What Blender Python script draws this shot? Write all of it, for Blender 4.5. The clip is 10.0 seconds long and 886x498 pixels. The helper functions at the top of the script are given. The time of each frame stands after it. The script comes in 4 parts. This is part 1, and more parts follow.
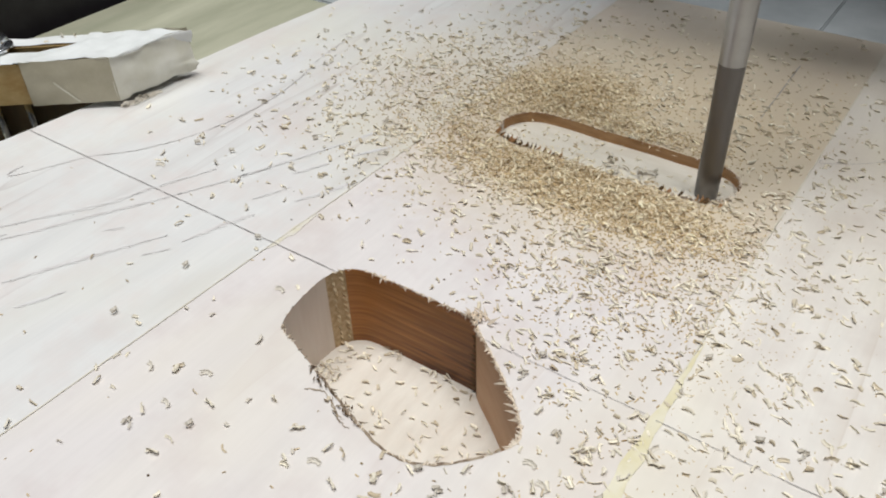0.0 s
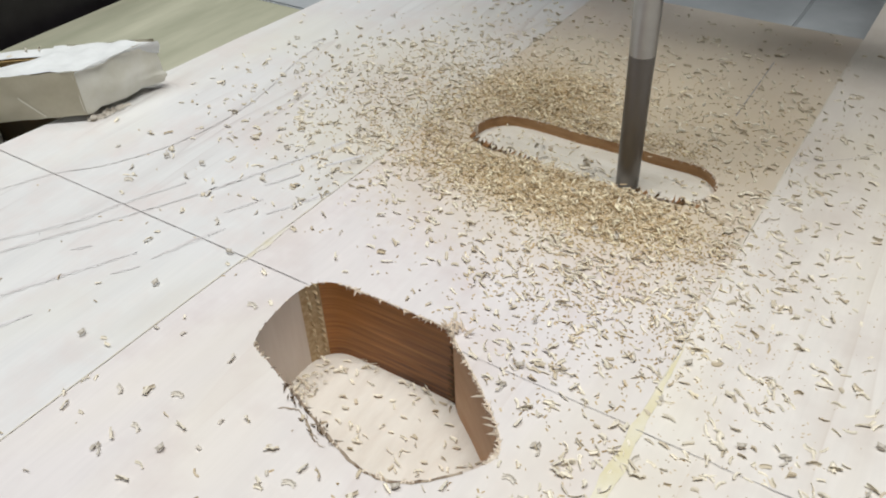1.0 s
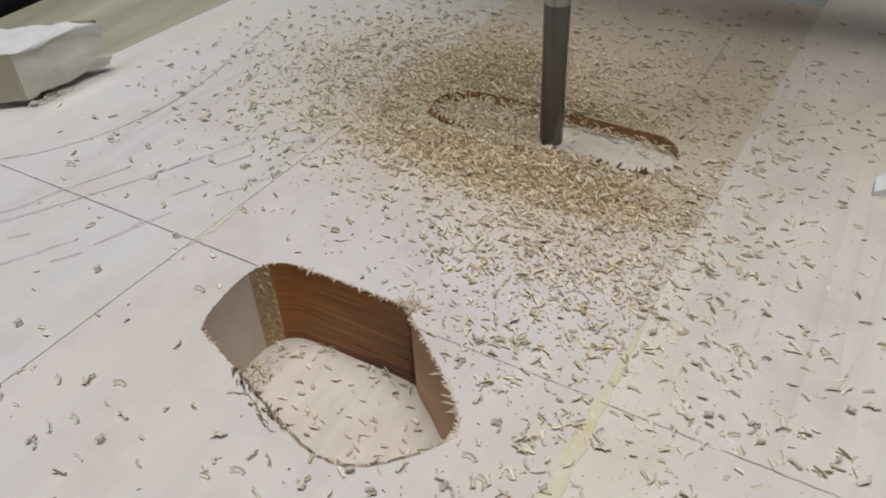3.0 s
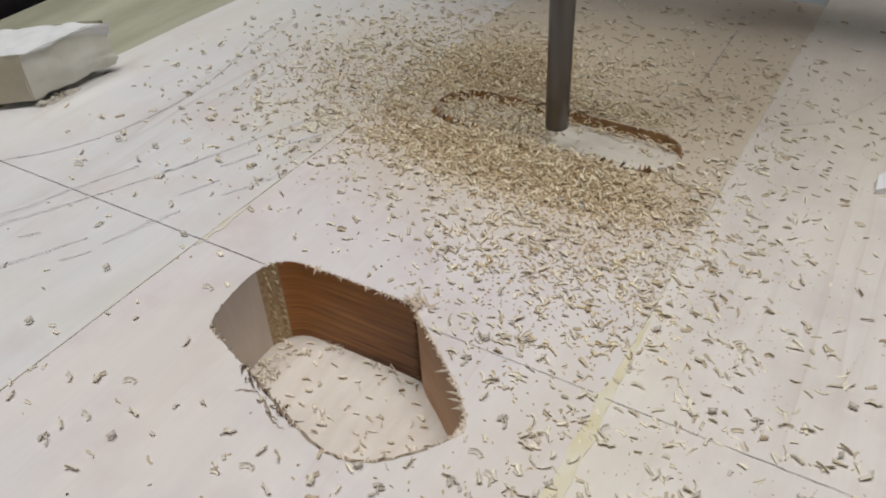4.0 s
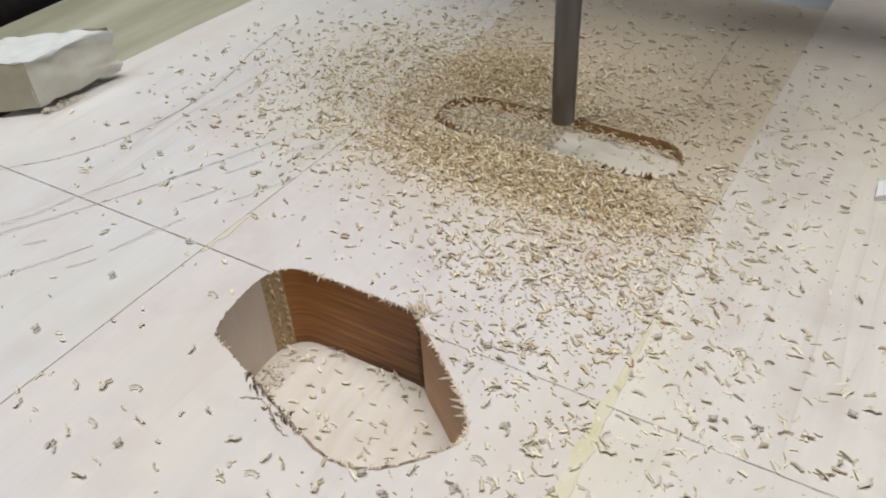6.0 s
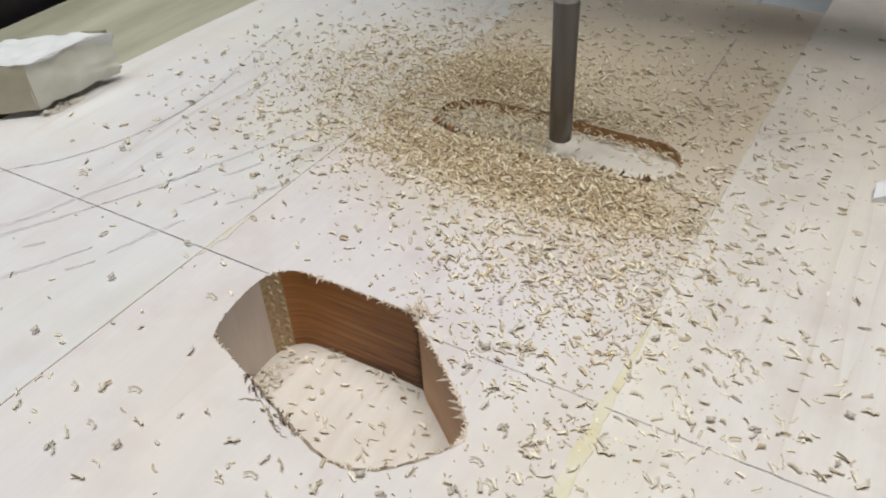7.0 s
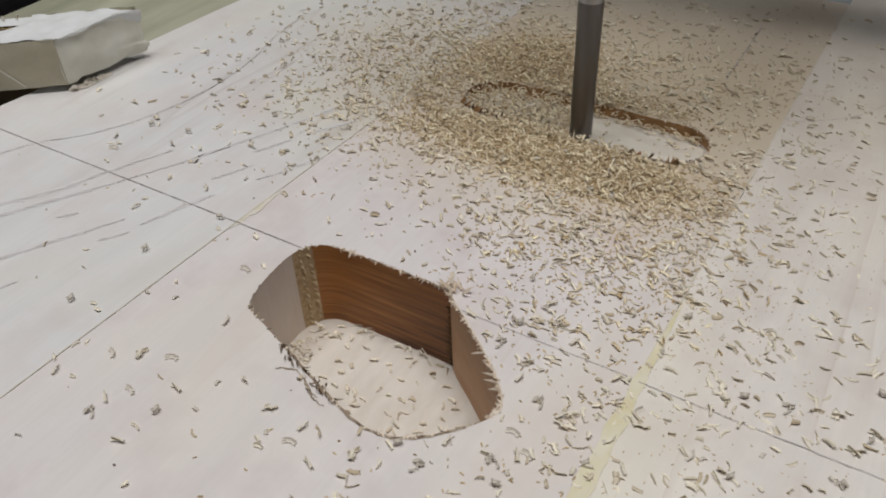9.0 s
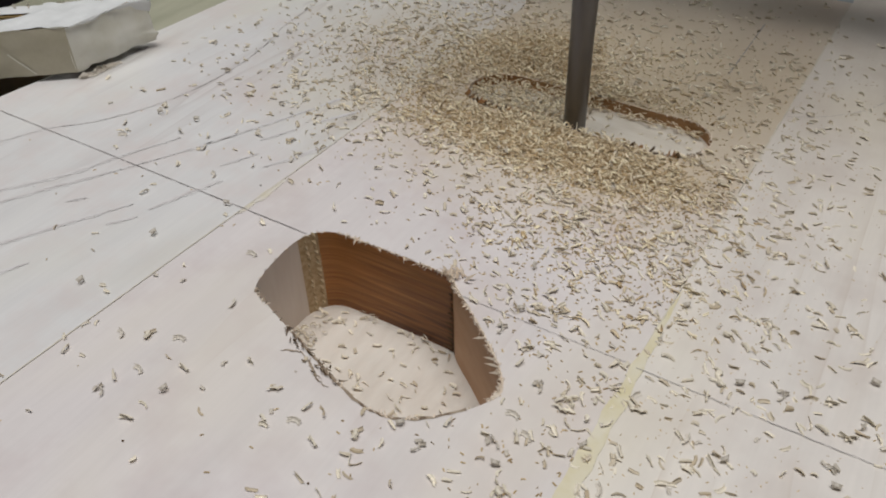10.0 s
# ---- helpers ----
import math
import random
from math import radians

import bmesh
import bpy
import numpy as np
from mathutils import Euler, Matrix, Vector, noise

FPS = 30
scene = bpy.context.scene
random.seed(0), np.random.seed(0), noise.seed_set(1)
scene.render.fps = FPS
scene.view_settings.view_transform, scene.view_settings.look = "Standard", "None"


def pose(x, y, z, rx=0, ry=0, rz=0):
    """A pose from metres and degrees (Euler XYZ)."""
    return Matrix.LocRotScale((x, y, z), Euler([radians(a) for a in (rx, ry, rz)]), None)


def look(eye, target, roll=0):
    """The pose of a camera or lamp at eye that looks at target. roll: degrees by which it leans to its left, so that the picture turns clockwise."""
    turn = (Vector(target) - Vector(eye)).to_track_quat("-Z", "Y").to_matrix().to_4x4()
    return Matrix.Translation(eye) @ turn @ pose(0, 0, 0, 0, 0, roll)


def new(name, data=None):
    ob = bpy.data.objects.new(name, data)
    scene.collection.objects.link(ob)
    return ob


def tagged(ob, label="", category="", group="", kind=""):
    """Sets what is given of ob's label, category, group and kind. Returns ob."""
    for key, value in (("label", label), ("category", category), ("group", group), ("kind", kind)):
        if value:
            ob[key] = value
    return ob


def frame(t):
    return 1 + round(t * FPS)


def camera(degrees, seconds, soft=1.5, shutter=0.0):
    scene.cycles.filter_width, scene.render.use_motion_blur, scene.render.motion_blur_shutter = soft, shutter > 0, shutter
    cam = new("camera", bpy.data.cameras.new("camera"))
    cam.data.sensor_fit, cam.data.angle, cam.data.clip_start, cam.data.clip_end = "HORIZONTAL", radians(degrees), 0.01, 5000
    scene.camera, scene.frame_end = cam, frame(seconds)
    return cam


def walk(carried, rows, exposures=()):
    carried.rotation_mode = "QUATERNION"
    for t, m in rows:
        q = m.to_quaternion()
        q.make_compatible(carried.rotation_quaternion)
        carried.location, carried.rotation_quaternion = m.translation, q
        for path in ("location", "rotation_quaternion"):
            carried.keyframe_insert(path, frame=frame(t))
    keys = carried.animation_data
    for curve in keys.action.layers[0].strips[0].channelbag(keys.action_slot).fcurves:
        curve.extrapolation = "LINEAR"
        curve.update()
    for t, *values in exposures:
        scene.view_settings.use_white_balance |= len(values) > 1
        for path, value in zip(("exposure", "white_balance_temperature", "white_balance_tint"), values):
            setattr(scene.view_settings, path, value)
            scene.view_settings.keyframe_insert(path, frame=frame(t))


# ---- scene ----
cam = camera(56.68, 10.0, soft=1.95)
# seconds, eye in metres, yaw, pitch, roll in degrees
PATH = [
    (0, 0.1282, -0.1267, 0.1473, 36.24, -38.05, -1.95),
    (0.5, 0.1279, -0.1235, 0.1470, 35.54, -38.09, -2.34),
    (1, 0.1281, -0.1213, 0.1471, 34.94, -38.09, -2.78),
    (1.5, 0.1291, -0.1196, 0.1422, 33.73, -38.13, -3.22),
    (2, 0.1296, -0.1159, 0.1357, 33.08, -38.25, -3.05),
    (2.5, 0.1299, -0.1158, 0.1368, 32.58, -38.42, -2.92),
    (4, 0.1300, -0.1179, 0.1391, 32.85, -38.70, -3.24),
    (4.5, 0.1308, -0.1182, 0.1405, 32.88, -38.75, -3.27),
    (5, 0.1294, -0.1183, 0.1396, 32.92, -38.66, -3.29),
    (5.5, 0.1299, -0.1180, 0.1411, 33.06, -38.72, -3.43),
    (7, 0.1306, -0.1182, 0.1419, 33.02, -38.53, -3.43),
    (7.5, 0.1320, -0.1192, 0.1391, 33.02, -38.59, -3.45),
    (8, 0.1311, -0.1199, 0.1397, 33.09, -38.73, -3.35),
    (8.5, 0.1288, -0.1217, 0.1395, 33.11, -38.81, -3.09),
    (9, 0.1257, -0.1261, 0.1394, 33.17, -38.89, -2.47),
    (9.5, 0.1256, -0.1286, 0.1398, 33.25, -38.94, -1.89),
    (10, 0.1277, -0.1302, 0.1398, 33.31, -39.07, -1.79),
]
EXPOSURE = [(0.0, -0.34, 6400, 7), (1.5, -0.38, 6400, 7), (2.0, -0.69, 6450, 9), (2.5, -0.85, 6500, 10), (4.0, -0.78, 6500, 10), (5.0, -0.58, 6500, 9), (5.5, -0.58, 6500, 9), (7.0, -0.50, 6450, 8), (7.5, -0.75, 6500, 9), (8.0, -0.89, 6500, 10), (10.0, -0.86, 6500, 10)]
walk(cam, [(t, pose(x, y, z, 90 + pitch, 0, yaw) @ pose(0, 0, 0, 0, 0, roll)) for t, x, y, z, yaw, pitch, roll in PATH], EXPOSURE)

# ---- world and lights ----
world = bpy.data.worlds.new("workshop_air")
scene.world = world
world.use_nodes = True
world.node_tree.nodes["Background"].inputs[0].default_value = (0.9, 0.95, 1.0, 1)
world.node_tree.nodes["Background"].inputs[1].default_value = 0.25


def tube_lamp(name, x, y, z, sx, sy, watts, colour, target):
    data = bpy.data.lights.new(name, "AREA")
    data.shape, data.size, data.size_y, data.energy, data.color = "RECTANGLE", sx, sy, watts, colour
    ob = new(name, data)
    ob.matrix_world = look((x, y, z), target)
    return ob


tube_lamp("ceiling_tube_lamp", 0.28, -0.05, 1.8, 0.40, 1.1, 36, (1.0, 0.98, 0.97), (0.20, -0.08, 0))
tube_lamp("ceiling_tube_lamp", -0.5, -0.1, 1.8, 0.3, 1.3, 17, (0.95, 0.97, 1.0), (-0.5, -0.1, 0))


# ---- materials ----
def material(name, rough=0.6, metal=0.0):
    mat = bpy.data.materials.new(name)
    mat.use_nodes = True
    nt = mat.node_tree
    bsdf = nt.nodes["Principled BSDF"]
    bsdf.inputs["Roughness"].default_value = rough
    bsdf.inputs["Metallic"].default_value = metal
    return mat, nt, bsdf


def node(nt, kind, **values):
    n = nt.nodes.new(kind)
    for key, value in values.items():
        n.inputs[key.replace("_", " ")].default_value = value
    return n


def coords(nt, scale=(1, 1, 1), turn=0.0):
    tc = nt.nodes.new("ShaderNodeTexCoord")
    mp = nt.nodes.new("ShaderNodeMapping")
    mp.inputs["Rotation"].default_value = (0, 0, radians(turn))
    mp.inputs["Scale"].default_value = scale
    nt.links.new(tc.outputs["Object"], mp.inputs["Vector"])
    return mp.outputs["Vector"]


def ramp(nt, source, stops):
    r = nt.nodes.new("ShaderNodeValToRGB")
    el = r.color_ramp.elements
    while len(el) < len(stops):
        el.new(0.5)
    for e, (at, c) in zip(el, stops):
        e.position, e.color = at, (*c, 1)
    nt.links.new(source, r.inputs["Fac"])
    return r.outputs["Color"]


def mixed(nt, fac, a, b, mode="MIX"):
    m = nt.nodes.new("ShaderNodeMix")
    m.data_type, m.blend_type = "RGBA", mode
    for value, socket in ((fac, m.inputs[0]), (a, m.inputs[6]), (b, m.inputs[7])):
        if isinstance(value, (int, float)):
            socket.default_value = value
        elif isinstance(value, tuple):
            socket.default_value = (*value, 1)
        else:
            nt.links.new(value, socket)
    return m.outputs[2]


def bumped(nt, bsdf, height, strength, distance):
    b = nt.nodes.new("ShaderNodeBump")
    b.inputs["Strength"].default_value = strength
    b.inputs["Distance"].default_value = distance
    nt.links.new(height, b.inputs["Height"])
    nt.links.new(b.outputs["Normal"], bsdf.inputs["Normal"])


def pale_wood(name, base, streak, stain, turn, streak_at=0.6, wobble=1.0, dust=()):
    """Planed pale wood: broad soft bands, thin dark grain streaks that run along y turned by turn, pinkish stains."""
    mat, nt, bsdf = material(name, 0.55)
    warp = node(nt, "ShaderNodeTexNoise", Scale=14.0, Detail=2.0)
    nt.links.new(coords(nt), warp.inputs["Vector"])
    along = coords(nt, (1, 0.10, 1), turn)
    add = nt.nodes.new("ShaderNodeVectorMath")
    add.operation = "MULTIPLY_ADD"
    nt.links.new(warp.outputs["Color"], add.inputs[0])
    add.inputs[1].default_value = (0.03 * wobble, 0.03 * wobble, 0)
    nt.links.new(along, add.inputs[2])
    bands = node(nt, "ShaderNodeTexNoise", Scale=70.0, Detail=5.0, Roughness=0.6)
    nt.links.new(add.outputs[0], bands.inputs["Vector"])
    lines = node(nt, "ShaderNodeTexNoise", Scale=38.0, Detail=1.0)
    long_way = nt.nodes.new("ShaderNodeVectorMath")
    long_way.operation = "MULTIPLY_ADD"
    nt.links.new(warp.outputs["Color"], long_way.inputs[0])
    long_way.inputs[1].default_value = (0.018 * wobble, 0.01 * wobble, 0)
    nt.links.new(coords(nt, (1, 0.05, 1), turn), long_way.inputs[2])
    nt.links.new(long_way.outputs[0], lines.inputs["Vector"])
    rings = nt.nodes.new("ShaderNodeMath")
    rings.operation = "MULTIPLY"
    nt.links.new(lines.outputs["Fac"], rings.inputs[0])
    rings.inputs[1].default_value = 9.0
    part_of = nt.nodes.new("ShaderNodeMath")
    part_of.operation = "FRACT"
    nt.links.new(rings.outputs[0], part_of.inputs[0])
    fade = node(nt, "ShaderNodeTexNoise", Scale=26.0, Detail=2.0)
    nt.links.new(coords(nt, (1, 0.5, 1), turn), fade.inputs["Vector"])
    thin = mixed(nt, 1.0, ramp(nt, part_of.outputs[0], [(0.0, (0, 0, 0)), (0.62, (0.02, 0.02, 0.02)), (0.92, (0.36, 0.36, 0.36)), (0.97, (0.62, 0.62, 0.62)), (1.0, (0, 0, 0))]),
                 ramp(nt, fade.outputs["Fac"], [(streak_at - 0.14, (0, 0, 0)), (streak_at + 0.1, (1, 1, 1))]), "MULTIPLY")
    fine = node(nt, "ShaderNodeTexNoise", Scale=900.0, Detail=3.0)
    nt.links.new(coords(nt, (1, 0.07, 1), turn), fine.inputs["Vector"])
    blot = node(nt, "ShaderNodeTexNoise", Scale=32.0, Detail=4.0, Roughness=0.65)
    nt.links.new(coords(nt), blot.inputs["Vector"])
    dark = tuple(c * 0.91 for c in base)
    col = ramp(nt, bands.outputs["Fac"], [(0.3, dark), (0.6, base)])
    col = mixed(nt, ramp(nt, blot.outputs["Fac"], [(0.46, (0, 0, 0)), (0.72, (0.8, 0.8, 0.8))]), col, stain)
    col = mixed(nt, ramp(nt, fine.outputs["Fac"], [(0.35, (0.14, 0.14, 0.14)), (0.6, (0, 0, 0))]), col, tuple(c * 0.78 for c in base))
    tint = node(nt, "ShaderNodeTexNoise", Scale=17.0, Detail=3.0)
    nt.links.new(coords(nt, (1, 0.6, 1), turn), tint.inputs["Vector"])
    col = mixed(nt, ramp(nt, tint.outputs["Fac"], [(0.48, (0, 0, 0)), (0.68, (0.5, 0.5, 0.5))]), col, (base[0], base[1] * 0.985, base[2] * 0.86))
    col = mixed(nt, thin, col, streak)
    # settled dust: soft patches at (x, y, half-length, half-width), broken up by noise
    for cx, cy, rx, ry, amount in dust:
        tc = nt.nodes.new("ShaderNodeTexCoord")
        mp = nt.nodes.new("ShaderNodeMapping")
        mp.inputs["Scale"].default_value = (1 / rx, 1 / ry, 0)
        mp.inputs["Location"].default_value = (-cx / rx, -cy / ry, 0)
        nt.links.new(tc.outputs["Object"], mp.inputs["Vector"])
        far = nt.nodes.new("ShaderNodeVectorMath")
        far.operation = "LENGTH"
        nt.links.new(mp.outputs["Vector"], far.inputs[0])
        grains = node(nt, "ShaderNodeTexNoise", Scale=240.0, Detail=6.0, Roughness=0.75)
        nt.links.new(coords(nt), grains.inputs["Vector"])
        away = nt.nodes.new("ShaderNodeMath")
        away.operation = "MULTIPLY_ADD"
        nt.links.new(grains.outputs["Fac"], away.inputs[0])
        away.inputs[1].default_value = 0.35
        halved = nt.nodes.new("ShaderNodeMath")
        halved.operation = "MULTIPLY"
        halved.inputs[1].default_value = 0.5
        nt.links.new(far.outputs["Value"], halved.inputs[0])
        nt.links.new(halved.outputs[0], away.inputs[2])
        col = mixed(nt, ramp(nt, away.outputs[0], [(0.35, (amount,) * 3), (0.70, (amount * 0.6,) * 3), (1.0, (0, 0, 0))]), col, (0.60, 0.49, 0.32))
    nt.links.new(col, bsdf.inputs["Base Color"])
    bumped(nt, bsdf, fine.outputs["Fac"], 0.25, 0.0002)
    return mat


def plain(name, base, other, scale, rough=0.6, metal=0.0, bump=0.2, depth=0.0005, stretch=(1, 1, 1), turn=0.0):
    mat, nt, bsdf = material(name, rough, metal)
    n = node(nt, "ShaderNodeTexNoise", Scale=scale, Detail=5.0, Roughness=0.6)
    nt.links.new(coords(nt, stretch, turn), n.inputs["Vector"])
    nt.links.new(ramp(nt, n.outputs["Fac"], [(0.35, base), (0.65, other)]), bsdf.inputs["Base Color"])
    bumped(nt, bsdf, n.outputs["Fac"], bump, depth)
    return mat


def chip_material(name, light, dark):
    mat, nt, bsdf = material(name, 0.7)
    geo = nt.nodes.new("ShaderNodeNewGeometry")
    col = ramp(nt, geo.outputs["Random Per Island"], [(0.0, dark), (0.45, light), (1.0, tuple(min(1, c * 1.25) for c in light))])
    n = node(nt, "ShaderNodeTexNoise", Scale=1500.0, Detail=3.0)
    nt.links.new(coords(nt), n.inputs["Vector"])
    col = mixed(nt, ramp(nt, n.outputs["Fac"], [(0.4, (0.22, 0.22, 0.22)), (0.65, (0, 0, 0))]), col, dark)
    nt.links.new(col, bsdf.inputs["Base Color"])
    return mat


WOOD_A = pale_wood("planed_wood_streaked", (0.735, 0.725, 0.71), (0.38, 0.31, 0.285), (0.68, 0.60, 0.57), 28, 0.60, 0.5, [(-0.01, 0.12, 0.06, 0.06, 0.4)])
WOOD_B = pale_wood("planed_wood_plain", (0.738, 0.692, 0.675), (0.58, 0.48, 0.42), (0.60, 0.515, 0.505), -4, 0.72, 0.4, [(0.03, 0.115, 0.065, 0.055, 0.6), (0.038, 0.077, 0.034, 0.014, 0.7), (0.004, 0.128, 0.022, 0.018, 0.6), (0.055, 0.17, 0.11, 0.085, 0.65)])
WOOD_C = pale_wood("planed_wood_tan", (0.78, 0.735, 0.68), (0.52, 0.43, 0.34), (0.63, 0.56, 0.51), 3, 0.60, 0.3, [(0.10, 0.17, 0.05, 0.08, 0.2)])
CUT_FLOOR = plain("fresh_cut_floor", (0.63, 0.57, 0.495), (0.70, 0.65, 0.575), 260, 0.7, stretch=(1, 0.25, 1))
CUT_SIDE = plain("fresh_cut_side", (0.72, 0.64, 0.57), (0.78, 0.71, 0.645), 220, 0.7, stretch=(1, 1, 0.15))


def scorched_wood():
    """Routed side browned by heat: fine lines along it, a burn that deepens towards one lower corner."""
    mat = plain("scorched_cut_side", (0.33, 0.122, 0.024), (0.50, 0.215, 0.055), 1100, 0.55, stretch=(0.025, 0.025, 1))
    nt = mat.node_tree
    bsdf = nt.nodes["Principled BSDF"]
    col = bsdf.inputs["Base Color"].links[0].from_socket
    lines = node(nt, "ShaderNodeTexNoise", Scale=900.0, Detail=3.0)
    nt.links.new(coords(nt, (0.06, 0.06, 1)), lines.inputs["Vector"])
    slope = nt.nodes.new("ShaderNodeVectorMath")
    slope.operation = "DOT_PRODUCT"
    nt.links.new(coords(nt), slope.inputs[0])
    slope.inputs[1].default_value = (8.0, 0, -12.0)
    burn = nt.nodes.new("ShaderNodeMath")
    burn.operation = "MULTIPLY_ADD"
    nt.links.new(lines.outputs["Fac"], burn.inputs[0])
    burn.inputs[1].default_value = 0.7
    nt.links.new(slope.outputs["Value"], burn.inputs[2])
    nt.links.new(mixed(nt, ramp(nt, burn.outputs[0], [(0.54, (0, 0, 0)), (0.82, (0.55, 0.55, 0.55)), (1.0, (0.92, 0.92, 0.92))]), col, (0.07, 0.022, 0.006)), bsdf.inputs["Base Color"])
    return mat


SCORCHED = scorched_wood()
# brown for the slot's far side and some rim splinters
SLOT_SIDE = plain("brown_cut_side", (0.40, 0.215, 0.095), (0.52, 0.31, 0.15), 500, 0.65, stretch=(0.2, 0.2, 1))
# brown of torn cracks and splinters, also painted as shade along near rims
TORN_RIM_SHADE = plain("torn_rim_shade", (0.15, 0.10, 0.065), (0.42, 0.34, 0.25), 420, 0.8)
# near-black of scorched teeth and grit, also painted as slot-rim shade
CHAR_AND_SHADE = plain("charred_and_shaded_fibre", (0.09, 0.055, 0.025), (0.18, 0.11, 0.05), 500, 0.8)
SLOT_FLOOR = plain("pale_cut_floor", (0.66, 0.60, 0.50), (0.74, 0.69, 0.60), 220, 0.7, stretch=(0.3, 1, 1))
CHATTER_PIT = plain("chattered_corner_pits", (0.40, 0.28, 0.15), (0.58, 0.45, 0.28), 700, 0.75)
CHATTER = plain("chattered_corner", (0.56, 0.44, 0.27), (0.68, 0.55, 0.36), 700, 0.75, bump=0.6, depth=0.0006)
# darker tan copy of the cut side: shade painted on the right wall
SHADED_TAN_SIDE = plain("shaded_tan_cut_side", (0.48, 0.29, 0.165), (0.55, 0.355, 0.215), 160, 0.65, stretch=(0.3, 0.3, 1))
PENCIL = plain("pencil_graphite", (0.20, 0.18, 0.18), (0.46, 0.43, 0.41), 900, 0.5)
GLUE = plain("dried_glue", (0.70, 0.63, 0.40), (0.76, 0.71, 0.56), 120, 0.4)
GLUE_THIN = plain("thin_dried_glue", (0.70, 0.645, 0.50), (0.735, 0.69, 0.63), 260, 0.5)
SEAM = plain("glue_seam", (0.60, 0.545, 0.43), (0.70, 0.66, 0.57), 160, 0.6)
GRAIN = plain("dark_grain", (0.57, 0.53, 0.515), (0.71, 0.69, 0.68), 170, 0.6)
PENCIL_FAINT = plain("faint_graphite", (0.42, 0.38, 0.37), (0.68, 0.655, 0.64), 240, 0.6)
GRAIN_SOFT = plain("faint_grain", (0.665, 0.64, 0.625), (0.72, 0.705, 0.69), 300, 0.6)
CHIP = chip_material("wood_shaving", (0.83, 0.735, 0.55), (0.52, 0.38, 0.21))
# golden sawdust, darkened to give the heap its shaded gaps
GAP_SHADE_DUST = chip_material("gap_shaded_sawdust", (0.60, 0.47, 0.28), (0.34, 0.235, 0.12))
CHIP_PALE = chip_material("wood_shaving_buff", (0.78, 0.72, 0.595), (0.53, 0.435, 0.30))
CHIP_OLD = chip_material("wood_shaving_pale", (0.65, 0.60, 0.52), (0.42, 0.37, 0.30))
FIBRE = plain("torn_fibre", (0.76, 0.64, 0.50), (0.82, 0.72, 0.60), 600, 0.8)
STEEL = plain("cutter_steel", (0.125, 0.117, 0.112), (0.165, 0.155, 0.148), 60, 0.34, 0.85, 0.05, 0.0001, (1, 1, 0.2))
SHANK = plain("polished_shank", (0.29, 0.285, 0.275), (0.36, 0.355, 0.345), 60, 0.28, 0.95, 0.03, 0.0001)
CHROME = plain("zinc_plated_steel", (0.6, 0.62, 0.65), (0.75, 0.76, 0.78), 200, 0.25, 1.0, 0.1, 0.0002)
HOUSING = plain("painted_casting", (0.10, 0.11, 0.12), (0.14, 0.15, 0.16), 60, 0.5)
TAPE = plain("masking_tape", (0.66, 0.67, 0.655), (0.76, 0.77, 0.76), 90, 0.6, bump=0.5, depth=0.0008)
# same tape by face: side darkened as shaded, end lighter as lit
TAPE_SHADED_SIDE = plain("masking_tape_shaded_side", (0.45, 0.41, 0.30), (0.55, 0.51, 0.40), 70, 0.6, bump=0.5, depth=0.0008)
TAPE_END = plain("masking_tape_lit_end", (0.69, 0.67, 0.57), (0.80, 0.785, 0.71), 80, 0.6, bump=0.5, depth=0.0008)
BAR_WOOD = plain("clamp_bar_wood", (0.42, 0.27, 0.10), (0.58, 0.42, 0.20), 200, 0.6, stretch=(0.15, 1, 1), turn=-40)
# near-black brown that paints the shade beneath the clamp bar
UNDER_BAR_SHADE = plain("under_bar_shade_wood", (0.06, 0.035, 0.015), (0.10, 0.058, 0.024), 120, 0.6, stretch=(1, 1, 0.2))
BENCH = plain("bench_ply", (0.36, 0.36, 0.26), (0.50, 0.49, 0.37), 40, 0.55, stretch=(1, 0.2, 1), turn=10)
BED = plain("grey_bed", (0.34, 0.36, 0.37), (0.42, 0.44, 0.45), 30, 0.5)
BLACK = plain("black_cover", (0.012, 0.010, 0.012), (0.022, 0.019, 0.022), 80, 0.6)
PAPER = plain("white_paper", (0.85, 0.85, 0.86), (0.9, 0.9, 0.9), 200, 0.8)
PLASTER = plain("plaster", (0.24, 0.24, 0.235), (0.29, 0.29, 0.285), 6, 0.9)
CONCRETE = plain("concrete", (0.18, 0.175, 0.17), (0.24, 0.235, 0.23), 9, 0.85)


# ---- mesh helpers ----
def finish(name, bm, mats, parent=None, label=""):
    me = bpy.data.meshes.new(name)
    bmesh.ops.recalc_face_normals(bm, faces=bm.faces)
    bm.to_mesh(me)
    bm.free()
    for m in mats if isinstance(mats, (list, tuple)) else [mats]:
        me.materials.append(m)
    ob = new(name, me)
    ob.parent = parent
    if label:
        tagged(ob, label)
    return ob


def part(name, bm, mat, parent, label=""):
    return finish(name, bm, mat, parent, label)


def thing(name, label, category, group="", kind="", at=(0, 0, 0)):
    ob = new(name)
    ob.location = at
    ob.empty_display_size = 0.01
    return tagged(ob, label, category, group, kind)


def box(bm, x0, x1, y0, y1, z0, z1, bevel=0.0):
    made = bmesh.ops.create_cube(bm, size=1.0, matrix=Matrix.Translation(((x0 + x1) / 2, (y0 + y1) / 2, (z0 + z1) / 2)) @ Matrix.Diagonal((x1 - x0, y1 - y0, z1 - z0, 1)))
    if bevel:
        edges = list({e for v in made["verts"] for e in v.link_edges})
        bmesh.ops.bevel(bm, geom=edges, offset=bevel, segments=2, affect="EDGES")
    return bm


